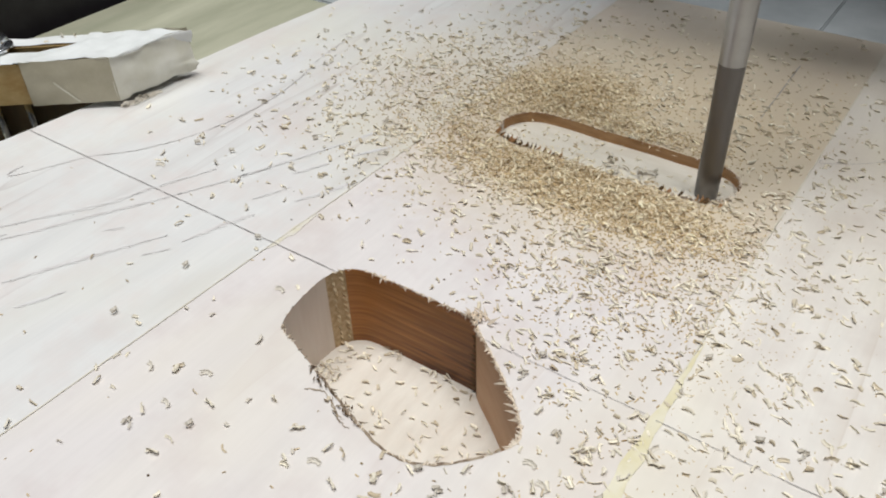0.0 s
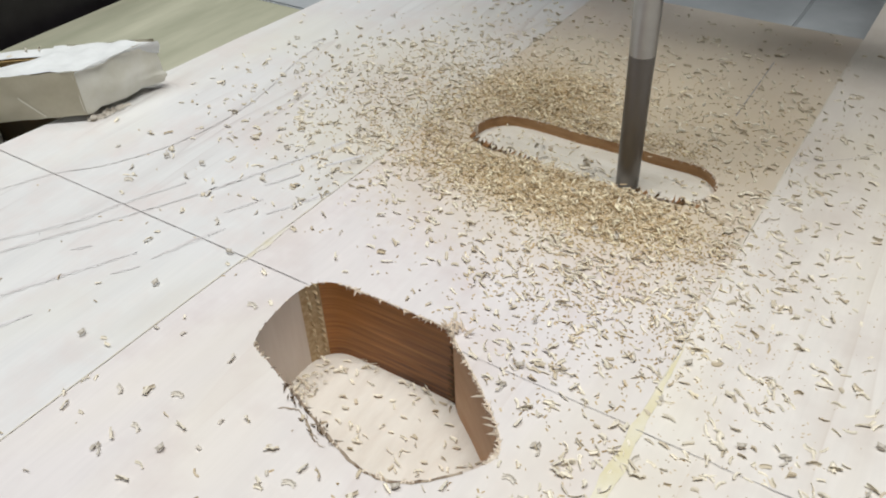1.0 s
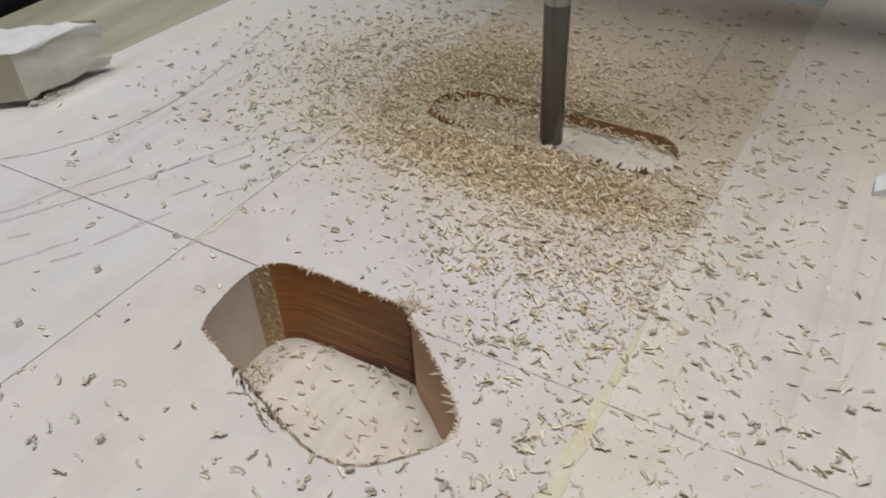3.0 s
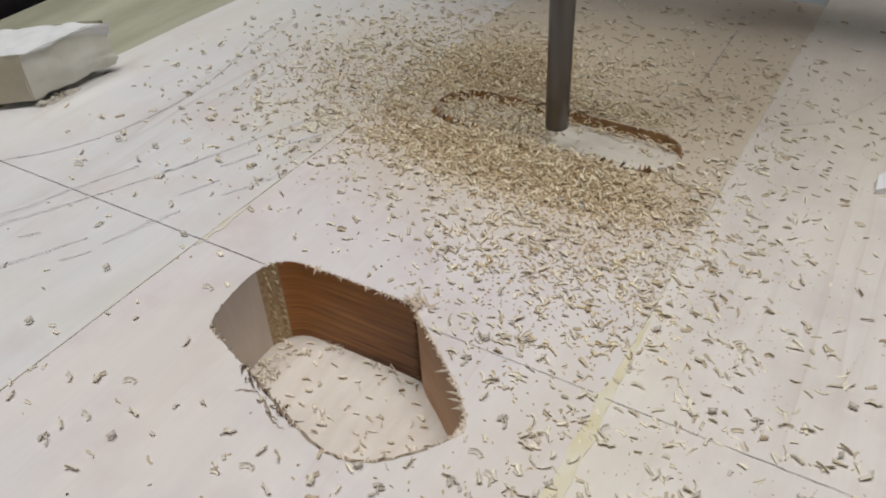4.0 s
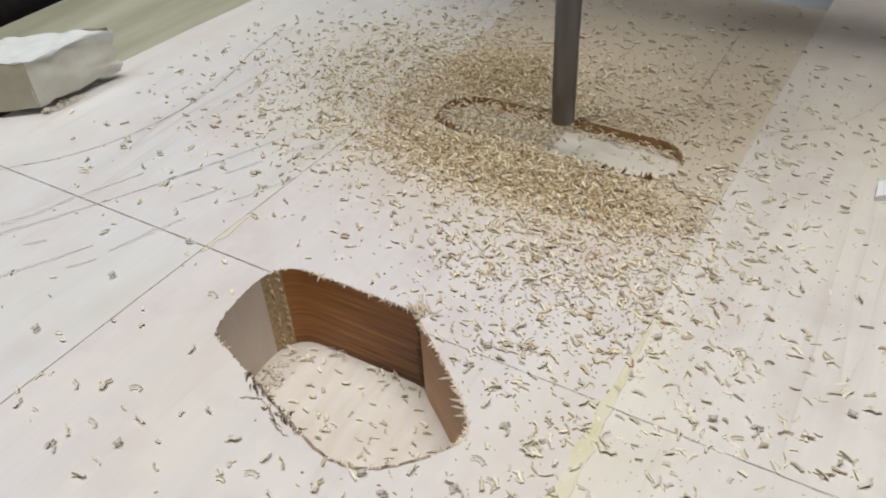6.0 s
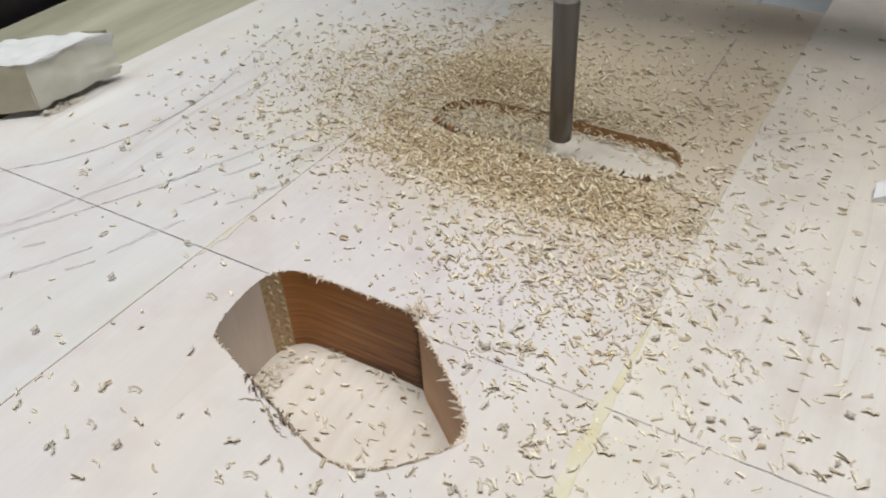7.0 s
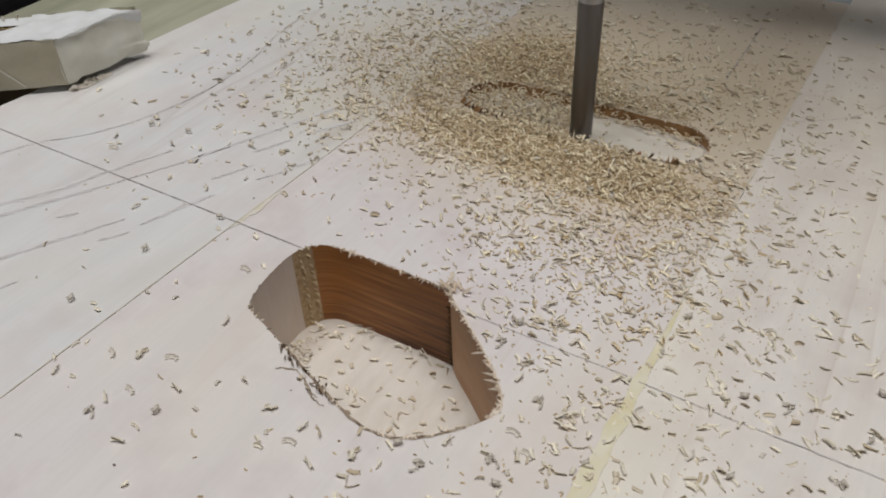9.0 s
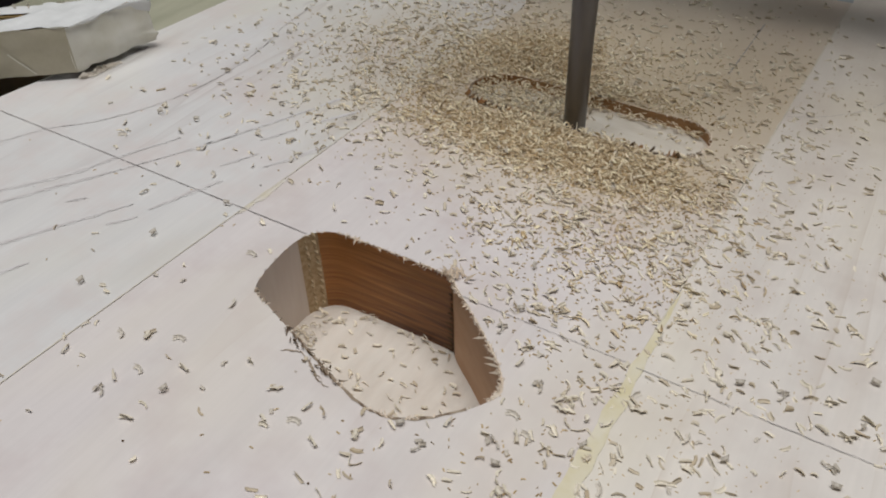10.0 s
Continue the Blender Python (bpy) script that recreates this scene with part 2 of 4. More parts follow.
def lathe(bm, profile, n=32, at=(0, 0)):
    """Rings of (radius, z) from the bottom up, closed at both ends."""
    rings = []
    for r, z in profile:
        rings.append([bm.verts.new((at[0] + r * math.cos(a), at[1] + r * math.sin(a), z)) for a in (2 * math.pi * k / n for k in range(n))])
    for lo, hi in zip(rings, rings[1:]):
        for k in range(n):
            f = bm.faces.new((lo[k], lo[(k + 1) % n], hi[(k + 1) % n], hi[k]))
            f.smooth = True
    bm.faces.new(rings[0][::-1])
    bm.faces.new(rings[-1])
    return bm


def smooth_loop(points, per=8):
    """A closed Catmull-Rom curve through points."""
    out, n = [], len(points)
    for i in range(n):
        a, b, c, d = (np.array(points[(i + k) % n], float) for k in (-1, 0, 1, 2))
        for j in range(per):
            t = j / per
            out.append(tuple(0.5 * (2 * b + (c - a) * t + (2 * a - 5 * b + 4 * c - d) * t * t + (3 * b - a - 3 * c + d) * t**3)))
    return out


def plate(bm, outer, holes, z0, z1, bottom=True):
    """A plate between z0 and z1 with an outline and through holes; the holes' walls are left open."""
    def ring(points, z):
        vs = [bm.verts.new((x, y, z)) for x, y in points]
        return vs, [bm.edges.new((vs[i], vs[(i + 1) % len(vs)])) for i in range(len(vs))]

    top, edges = ring(outer, z1)
    for h in holes:
        edges += ring(h, z1)[1]
    bmesh.ops.triangle_fill(bm, edges=edges, use_beauty=True, use_dissolve=False)
    low = [bm.verts.new((x, y, z0)) for x, y in outer]
    n = len(outer)
    for i in range(n):
        bm.faces.new((low[i], low[(i + 1) % n], top[(i + 1) % n], top[i]))
    if bottom:
        bm.faces.new(low[::-1])
    return bm


def wall(bm, loop, z0, z1, choose, rows=1):
    """The wall of a recess; choose(x, y) gives its material's number."""
    levels = [[bm.verts.new((x, y, z0 + (z1 - z0) * k / rows)) for x, y in loop] for k in range(rows + 1)]
    n = len(loop)
    for lo, hi in zip(levels, levels[1:]):
        for i in range(n):
            f = bm.faces.new((lo[i], lo[(i + 1) % n], hi[(i + 1) % n], hi[i]))
            f.smooth = True
            f.material_index = choose((loop[i][0] + loop[(i + 1) % n][0]) / 2, (loop[i][1] + loop[(i + 1) % n][1]) / 2)


def ribbon(bm, points, width, z, wander=0.0, rng=None, taper=False):
    """A thin flat stroke along points."""
    pts = [np.array(p, float) for p in points]
    prev = None
    for i, p in enumerate(pts):
        d = pts[min(i + 1, len(pts) - 1)] - pts[max(i - 1, 0)]
        d = np.array((-d[1], d[0])) / (np.linalg.norm(d) + 1e-9)
        w = width * (0.7 + 0.6 * (rng.random() if rng else 0.5)) / 2
        if taper:
            w *= max(0.05, math.sin(math.pi * min(1, (i + 0.5) / len(pts))))
        s = (rng.uniform(-wander, wander) if rng else 0.0) * d
        pair = [bm.verts.new((*(p + s + d * w), z)), bm.verts.new((*(p + s - d * w), z))]
        if prev:
            bm.faces.new((prev[0], prev[1], pair[1], pair[0]))
        prev = pair
    return bm


def line(a, b, n):
    return [(a[0] + (b[0] - a[0]) * k / n, a[1] + (b[1] - a[1]) * k / n) for k in range(n + 1)]


def curve(points, per=10):
    loop = smooth_loop(points, per)
    return loop[: per * (len(points) - 1) + 1]


# ---- the room ----
ROOM = (-2.6, 2.6, -2.2, 2.6, -0.95, 1.9)
for name, b in (
    ("wall_west", (ROOM[0] - 0.1, ROOM[0], ROOM[2], ROOM[3], ROOM[4], ROOM[5])),
    ("wall_east", (ROOM[1], ROOM[1] + 0.1, ROOM[2], ROOM[3], ROOM[4], ROOM[5])),
    ("wall_south", (ROOM[0] - 0.1, ROOM[1] + 0.1, ROOM[2] - 0.1, ROOM[2], ROOM[4], ROOM[5])),
    ("wall_north", (ROOM[0] - 0.1, ROOM[1] + 0.1, ROOM[3], ROOM[3] + 0.1, ROOM[4], ROOM[5])),
    ("ceiling", (ROOM[0] - 0.1, ROOM[1] + 0.1, ROOM[2] - 0.1, ROOM[3] + 0.1, ROOM[5], ROOM[5] + 0.1)),
):
    tagged(finish(name, box(bmesh.new(), *b), PLASTER), "plain pale plaster of the workshop", name.split("_")[0], kind="structure")
tagged(finish("floor", box(bmesh.new(), ROOM[0] - 0.1, ROOM[1] + 0.1, ROOM[2] - 0.1, ROOM[3] + 0.1, ROOM[4] - 0.1, ROOM[4]), CONCRETE), "bare grey concrete workshop floor", "floor", kind="structure")

# ---- the bench under the board ----
TOP = -0.045
bench = thing("workbench", "greenish worn plywood workbench under the board", "workbench")
part("bench_top", box(bmesh.new(), -0.335, 0.62, -0.55, 0.236, TOP - 0.03, TOP, 0.002), BENCH, bench)
for x in (-0.29, 0.57):
    for y in (-0.5, 0.19):
        part("leg", box(bmesh.new(), x - 0.03, x + 0.03, y - 0.03, y + 0.03, -0.95, TOP - 0.03, 0.003), BENCH, bench)
bench_far = thing("grey_machine_table", "smooth grey machine table with a seam, beyond the board", "machine table")
part("table_top", box(bmesh.new(), -0.335, 0.0456, 0.240, 0.75, TOP - 0.03, TOP - 0.002, 0.001), BED, bench_far)
part("table_top", box(bmesh.new(), 0.046, 0.62, 0.240, 0.75, TOP - 0.03, TOP - 0.002, 0.001), BED, bench_far)
part("pedestal", box(bmesh.new(), -0.1, 0.4, 0.3, 0.7, -0.95, TOP - 0.03, 0.01), HOUSING, bench_far)
cover = thing("machine_cover", "matt black cover beside the workbench", "machine cover")
part("cover_panel", box(bmesh.new(), -0.9, -0.345, -0.6, 0.9, -0.95, 0.22, 0.004), BLACK, cover)

# ---- the board: three planks edge to edge, with a deep pocket and a shallow slot ----
board = thing("laminated_board", "pale planed board of three glued planks with routed recesses", "wood board")
POCKET = smooth_loop([(-0.0035, -0.010), (-0.0028, -0.001), (0.002, 0.0042), (0.012, 0.0052), (0.028, 0.0054), (0.0395, 0.0053), (0.0412, 0.0051), (0.0423, 0.0040), (0.0450, 0.0016), (0.052, -0.0035), (0.062, -0.0115), (0.069, -0.0185),
                      (0.0708, -0.024), (0.066, -0.032), (0.0575, -0.0395), (0.049, -0.0415), (0.038, -0.039), (0.022, -0.033), (0.007, -0.0275), (-0.0005, -0.0235)], 6)
SLOT = [(0.0665 + 0.0118 * math.cos(a), 0.0995 + 0.0122 * math.sin(a)) for a in (radians(-90 + 10 * k) for k in range(19))]
SLOT += [(x, 0.1117 + 0.0004 * math.sin(x * 900)) for x in (0.055, 0.045, 0.035, 0.025, 0.015, 0.008)]
SLOT += [(0.004 + 0.0122 * math.cos(a), 0.0995 + 0.0122 * math.sin(a)) for a in (radians(90 + 10 * k) for k in range(19))]
SLOT += [(x, 0.0873 + 0.0003 * math.sin(x * 700)) for x in (0.010, 0.020, 0.030, 0.040, 0.050, 0.060)]
POCKET_Z, SLOT_Z = -0.028, -0.004
EDGE = [(-0.176, -0.36), (-0.160, -0.12), (-0.1525, -0.010), (-0.1508, 0.004), (-0.146, 0.045), (-0.1425, 0.080), (-0.1405, 0.110), (-0.136, 0.156), (-0.131, 0.237)]


def pocket_kind(x, y):
    if y > -0.0030 and x < -0.0012:
        return 3
    if y > 0.0 and -0.0012 <= x < 0.0422:
        return 1
    if x >= 0.0422:
        return 2
    return 0


bm = bmesh.new()
plate(bm, [(-0.03323, -0.36), (-0.02243, 0.237)] + EDGE[::-1], [], TOP, 0.0)
part("plank", bm, WOOD_A, board, "pale plank with dark slanting grain streaks")
bm = bmesh.new()
plate(bm, [(-0.0332, -0.36), (0.0934, -0.36), (0.0934, 0.237), (-0.0224, 0.237)], [POCKET, SLOT], TOP, 0.0)
part("plank", bm, WOOD_B, board, "pale pinkish plank with two routed recesses")
bm = bmesh.new()
plate(bm, [(0.0936, -0.36), (0.34, -0.36), (0.34, 0.50), (0.0936, 0.50)], [], TOP, 0.0002)
part("plank", bm, WOOD_C, board, "pale tan plank with straight grain")
bm = bmesh.new()
wall(bm, POCKET, POCKET_Z, 0.0, pocket_kind, 4)
part("pocket_wall", bm, [CUT_SIDE, SCORCHED, SHADED_TAN_SIDE, CHATTER_PIT], board, "routed wood side, scorched brown at the back")
bm = bmesh.new()
bm.faces.new([bm.verts.new((x, y, POCKET_Z)) for x, y in POCKET])
part("pocket_floor", bm, CUT_FLOOR, board, "cream freshly routed floor of the pocket")
bm = bmesh.new()
wall(bm, SLOT, SLOT_Z, 0.0, lambda x, y: 1 if y > 0.1 else 0, 1)
part("slot_wall", bm, [CUT_SIDE, SLOT_SIDE], board, "routed wood side, brown at the back")
bm = bmesh.new()
bm.faces.new([bm.verts.new((x, y, SLOT_Z)) for x, y in SLOT])
part("slot_floor", bm, SLOT_FLOOR, board, "cream freshly routed floor of the slot")
rng = random.Random(3)
part("glue_seam", ribbon(bmesh.new(), line((-0.0322, -0.30), (-0.0225, 0.235), 90), 0.00032, 0.00025, 0.00003, rng), SEAM, board, "thin brownish glue seam")
part("glue_seam", ribbon(bmesh.new(), line((0.0934, -0.30), (0.0934, 0.235), 90), 0.0004, 0.00035, 0.0001, rng), SEAM, board, "thin brownish glue seam")
part("glue_smear", ribbon(bmesh.new(), line((0.0952, -0.085), (0.0940, 0.030), 30), 0.0036, 0.0004, 0.0003, rng, True), GLUE, board, "yellow smear of dried glue")
part("glue_smear", ribbon(bmesh.new(), line((-0.0262, -0.003), (-0.0256, 0.019), 12), 0.0022, 0.00015, 0.0003, rng, True), GLUE_THIN, board, "faint brownish smear of dried glue")
LINE_Z = 0.0003
part("pencil_line", ribbon(bmesh.new(), line((-0.1505, 0.0), (-0.0026, 0.0), 60), 0.00023, LINE_Z, 0.00004, rng), PENCIL, board, "straight grey pencil line")
part("pencil_line", ribbon(bmesh.new(), line((0.0475, 0.0), (0.092, 0.0), 24), 0.00015, LINE_Z, 0.00005, rng), PENCIL, board, "straight grey pencil line")
part("pencil_line", ribbon(bmesh.new(), line((0.094, -0.0006), (0.16, -0.001), 24), 0.00015, LINE_Z + 0.0002, 0.00015, rng), PENCIL, board, "straight grey pencil line")
part("pencil_line", ribbon(bmesh.new(), line((0.0688, 0.149), (0.0682, 0.198), 12), 0.00035, LINE_Z, 0.00005, rng), PENCIL, board, "short grey pencil mark")
part("pencil_line", ribbon(bmesh.new(), curve([(-0.1075, 0.124), (-0.0997, 0.101), (-0.0945, 0.084), (-0.0918, 0.066), (-0.0925, 0.046), (-0.0966, 0.029), (-0.1050, 0.0125), (-0.1150, 0.0015), (-0.130, -0.016)]), 0.00032, LINE_Z, 0.00005, rng), PENCIL_FAINT, board, "curved grey pencil line")
part("pencil_line", ribbon(bmesh.new(), curve([(0.0946, 0.1316), (0.1059, 0.136), (0.1172, 0.149), (0.1243, 0.1695)]), 0.00013, LINE_Z + 0.0002, 0.00005, rng), PENCIL, board, "curved grey pencil line")


# dark grain streaks on the streaked plank, in millimetres along each
STREAKS = [((-99, -46), (-92, -34), (-86, -23), (-79, -11.5), (-71.5, 1.6)), ((-104, -40), (-97.7, -30.5), (-87, -14.4), (-81, 0.9), (-73, 17.7)),
           ((-78, -55), (-72, -42.4), (-64.6, -28.8), (-57, -15.8)), ((-50.4, -14.5), (-46.4, -1.8), (-42.3, 6.9)), ((-36.6, 19.3), (-30.2, 31.9), (-26.4, 39.7)),
           ((-48.4, 30.6), (-42.2, 42.5)), ((-45.3, 58.3), (-41.4, 68.3)), ((-38.7, 50.2), (-30.7, 63)), ((-75.4, -24.3), (-71.1, -19.5)), ((-55.5, -25.6), (-50.7, -18.6)),
           ((-71, 2), (-64, 16), (-57, 29)), ((-62, 20), (-55, 36), (-46, 56)), ((-110, -62), (-104, -51), (-99, -42)), ((-66, -60), (-60, -48)), ((-49, 13), (-43, 25))]
rng = random.Random(61)
for k, points in enumerate(STREAKS):
    path = curve([(x / 1000, y / 1000) for x, y in points], 9)
    part("grain_streak", ribbon(bmesh.new(), path, 0.0024 if k < 5 else 0.0016, 0.00010, 0.0001, rng, True), GRAIN_SOFT, board)
    part("grain_streak", ribbon(bmesh.new(), [(x + 0.0002, y) for x, y in path], 0.0009 if k < 5 else 0.0006, 0.00018, 0.00009, rng, True), GRAIN, board)


# torn fibres along the rims
def fibres(loop, keep, count, rng, longest):
    bm = bmesh.new()
    n = len(loop)
    for _ in range(count):
        i = rng.randrange(n)
        t = rng.random()
        a, b = np.array(loop[i]), np.array(loop[(i + 1) % n])
        p = a + (b - a) * t
        if rng.random() > keep(*p):
            continue
        d = (b - a) / (np.linalg.norm(b - a) + 1e-9)
        inward = np.array((-d[1], d[0])) * rng.uniform(0.2, 1.0) + d * rng.uniform(-0.8, 0.8)
        if loop is POCKET or loop is SLOT:
            inward = -inward if np.dot(inward, np.mean(loop, axis=0) - p) < 0 else inward
        ln, w = rng.uniform(0.25, 1.0) * longest, rng.uniform(0.0001, 0.00028)
        base = p - inward * 0.0004
        tip = p + inward * ln
        mid = p + inward * ln * 0.5
        z1, z2 = rng.uniform(0.0001, 0.0006), rng.uniform(-0.0006, 0.0013)
        vs = [bm.verts.new(v) for v in ((*(base - d * w), 0.0001), (*(base + d * w), 0.0001), (*(mid + d * w), z1 + 0.0001), (*(mid - d * w), z1), (*tip, z2), (*mid, z1 - 0.0003))]
        for f in ((0, 1, 2, 3), (3, 2, 4), (0, 3, 5), (1, 5, 2), (2, 5, 4), (3, 4, 5)):
            bm.faces.new([vs[k] for k in f])
    return bm


rng = random.Random(11)
tagged(part("rim_fuzz", fibres(POCKET, lambda x, y: 1.0 if (y > 0 and x > 0.004) or (x > 0.042 and y > -0.026) else 0.04, 1000, rng, 0.0019), FIBRE, board, "pale fuzz of torn wood fibres"), "pale fuzz of torn wood fibres", kind="stuff")
tagged(part("rim_fuzz", fibres(SLOT, lambda x, y: 0.8 if y > 0.105 else 0.5, 380, rng, 0.0016), FIBRE, board, "pale fuzz of torn wood fibres"), "pale fuzz of torn wood fibres", kind="stuff")
# torn teeth whose dark colour stands for shade at the slot's near rim
tagged(part("rim_fuzz", fibres(SLOT, lambda x, y: 1.0 if y < 0.094 and (x < 0.014 or x > 0.05) else 0.0, 320, rng, 0.0018), TORN_RIM_SHADE, board, "torn teeth of wood fibre, coloured dark for the rim's shade"), "torn teeth of wood fibre, coloured dark for the rim's shade", kind="stuff")
tagged(part("rim_fuzz", fibres(POCKET, lambda x, y: 0.25 if y < -0.012 and x < 0.06 else 0.0, 260, rng, 0.0011), FIBRE, board, "pale fuzz of torn wood fibres"), "pale fuzz of torn wood fibres", kind="stuff")
# likewise dark teeth for the shaded fringe of the pocket's near rim
tagged(part("rim_fuzz", fibres(POCKET, lambda x, y: 0.8 if y < -0.018 and x < 0.035 else 0.0, 110, rng, 0.0016), TORN_RIM_SHADE, board, "torn teeth of wood fibre, coloured dark for the rim's shade"), "torn teeth of wood fibre, coloured dark for the rim's shade", kind="stuff")

# rows of small torn teeth down the pocket's back corner
rng = random.Random(29)
for column, (cx, cy) in enumerate(((-0.0030, -0.0012), (-0.0018, 0.0012))):
    for row in range(13):
        z = POCKET_Z + 0.0012 + row * 0.0021 + 0.001 * column + rng.gauss(0, 0.0002)
        size = rng.uniform(0.75, 1.25)
        tangent, inward = Vector((0.64, 0.77, 0)), Vector((0.77, -0.64, 0))
        c = Vector((cx, cy, z)) + tangent * rng.gauss(0, 0.0002)
        bm = bmesh.new()
        vs = [bm.verts.new(v) for v in (c - tangent * 0.0009 * size + Vector((0, 0, 0.0013)), c + tangent * 0.0007 * size + Vector((0, 0, 0.0005)), c - tangent * 0.0002 - Vector((0, 0, 0.0007)),
                                        c + tangent * 0.0006 * size + inward * 0.0008 * size - Vector((0, 0, 0.0005)))]
        for f in ((0, 1, 3), (1, 2, 3), (2, 0, 3), (0, 2, 1)):
            bm.faces.new([vs[k] for k in f])
        part("chatter_mark", bm, CHATTER if (row + column) % 3 else CHATTER_PIT, board)

# brown ribbons painted as lip shade on the near sides of both recesses
near = [p for p in POCKET if p[1] < -0.030 and 0.015 < p[0] < 0.0695]
part("torn_rim_shade", ribbon(bmesh.new(), near, 0.00070, 0.00014, 0.00022, rng), TORN_RIM_SHADE, board, "thin brown line painted as shade under the near rim")
for a, b in ((-0.006, 0.013), (0.056, 0.077)):
    rim = sorted((p for p in SLOT if p[1] < 0.0935 and a < p[0] < b), key=lambda p: p[0])
    part("torn_rim_shade", ribbon(bmesh.new(), curve(rim, 6), 0.0011, 0.00014, 0.00022, rng), TORN_RIM_SHADE, board, "thin brown line painted as shade under the near rim")

# ---- the hold-down clamp on the board's edge ----
clamp = thing("hold_down_clamp", "wooden hold-down bar with its end wrapped in creased masking tape", "clamp")
DIR = Vector((-0.77, -0.638, 0)).normalized()
FRONT, BACK = Vector((-0.1372, 0.0298, 0)), Vector((-0.1338, 0.0632, 0))
Z0, Z1 = 0.0026, 0.0195


def along(s, w):
    """A place on the bar: s metres back from its end, w from 0 (front side) to 1 (back side)."""
    p = FRONT.lerp(BACK, w) + DIR * s
    return (p.x, p.y)


rng = random.Random(5)
bm = bmesh.new()
slot_hole = [along(0.034, 0.46), along(0.115, 0.46), along(0.115, 0.68), along(0.034, 0.68)]
plate(bm, [along(0.003, 0.03), along(0.19, 0.03), along(0.19, 0.97), along(0.003, 0.97)], [slot_hole], Z0 + 0.0004, Z1 - 0.0005)
wall(bm, slot_hole, Z0 + 0.0006, Z1 - 0.0005, lambda x, y: 0)
part("bar", bm, BAR_WOOD, clamp, "bare yellow-brown wooden bar")


def sheet(bm, place, nu, nv, crease, seed):
    """A creased sheet of tape: place(u, v) for u, v from 0 to 1, pushed about by folds."""
    grid = []
    for i in range(nu + 1):
        for k in range(nv + 1):
            p = Vector(place(i / nu, k / nv))
            q = Vector((p.x * 120 + seed, p.y * 120, p.z * 160))
            fold = abs(noise.noise(q * 0.8 + Vector((5, 2, 8)))) - 0.2
            rim = min(1.0, 6 * min(i / nu, 1 - i / nu) + 0.25)
            p += Vector((noise.noise(q), noise.noise(q + Vector((7, 1, 3))), noise.noise(q * 1.7 + Vector((3, 9, 1))))) * crease * rim + Vector((0.5, 0.3, -0.8)) * fold * crease * 1.3 * rim
            p.z = max(p.z, 0.0009)
            grid.append(bm.verts.new(p))
    for i in range(nu):
        for k in range(nv):
            a = i * (nv + 1) + k
            bm.faces.new((grid[a], grid[a + 1], grid[a + nv + 2], grid[a + nv + 1])).smooth = True


def flank(w, s0, s1, z0=Z0, z1=Z1 + 0.0009):
    return lambda u, v: (*along(s0 + (s1 - s0) * u, w), z0 + (z1 - z0) * v)


def tape_top(u, v):
    lip = 0.0014 * (0.4 + 0.6 * math.sin(5.0 * v + 0.4)) if u < 0.01 else 0.0
    droop = 0.0012 * max(0.0, v - 0.78) / 0.22 * max(0.0, 1 - 6 * u)
    return (*along(-0.0008 - lip + (0.034 + 0.004 * math.sin(7 * v)) * u, -0.012 + 1.03 * v), Z1 + 0.0007 - droop)


def tape_lip(u, v):
    """The loose edge of the top tape, curled down over the end, lowest at the back corner."""
    hang = 0.0009 + 0.0008 * math.sin(6 * v) ** 2 + 0.0042 * max(0.0, (v - 0.80) / 0.20) ** 0.7
    out = 0.0012 + 0.0011 * math.sin(math.pi * min(1.0, 0.2 + u)) + 0.0006 * max(0.0, v - 0.8) / 0.2
    return (*along(-out, -0.005 + 1.03 * v), Z1 + 0.0008 - hang * u - 0.0012 * max(0.0, v - 0.78) / 0.22)


def tape_end(u, v):
    """The end of the wrapping: bulged, folded across low down, flared at the lower back corner."""
    s = -0.0006 - 0.0014 * math.sin(math.pi * v) * math.sin(2.6 * u)
    s -= 0.0016 * math.exp(-((v - 0.42 + 0.25 * u) / 0.07) ** 2) * max(0.0, u - 0.45) * 1.6
    s -= 0.0004 * u**4 * (1 - v) + 0.0004 * (1 - v) ** 4
    return (*along(s, -0.014 + 1.028 * u + 0.006 * u**3 * (1 - v)), Z0 + (Z1 - Z0 - 0.0020 * max(0.0, u - 0.8) / 0.2) * v)


bm = bmesh.new()
sheet(bm, tape_top, 40, 30, 0.0008, 1.0)
sheet(bm, tape_lip, 8, 30, 0.0006, 12.0)
sheet(bm, lambda u, v: (*along(0.031 + 0.05 * u, -0.012 + 0.45 * v), Z1 + 0.0002), 10, 6, 0.0005, 6.0)
sheet(bm, lambda u, v: (*along(0.031 + 0.06 * u, 0.70 + 0.31 * v), Z1 + 0.0002), 10, 5, 0.0005, 8.0)
part("tape_top", bm, TAPE, clamp, "creased off-white masking tape with a lifted lip")
bm = bmesh.new()
sheet(bm, flank(-0.012, -0.0014, 0.031), 22, 14, 0.0005, 4.0)
sheet(bm, flank(1.012, -0.0014, 0.031), 12, 8, 0.0005, 9.0)
part("tape_side", bm, TAPE_SHADED_SIDE, clamp, "creased masking tape, beige for its shaded side")
bm = bmesh.new()
sheet(bm, tape_end, 60, 36, 0.0009, 2.0)
part("tape_end", bm, TAPE_END, clamp, "crumpled off-white masking tape over the bar's end")
bm = bmesh.new()
sheet(bm, lambda u, v: (*along(0.03 * u, v), Z0), 6, 6, 0.0002, 5.0)
part("tape_underside", bm, TAPE, clamp)
bm = bmesh.new()
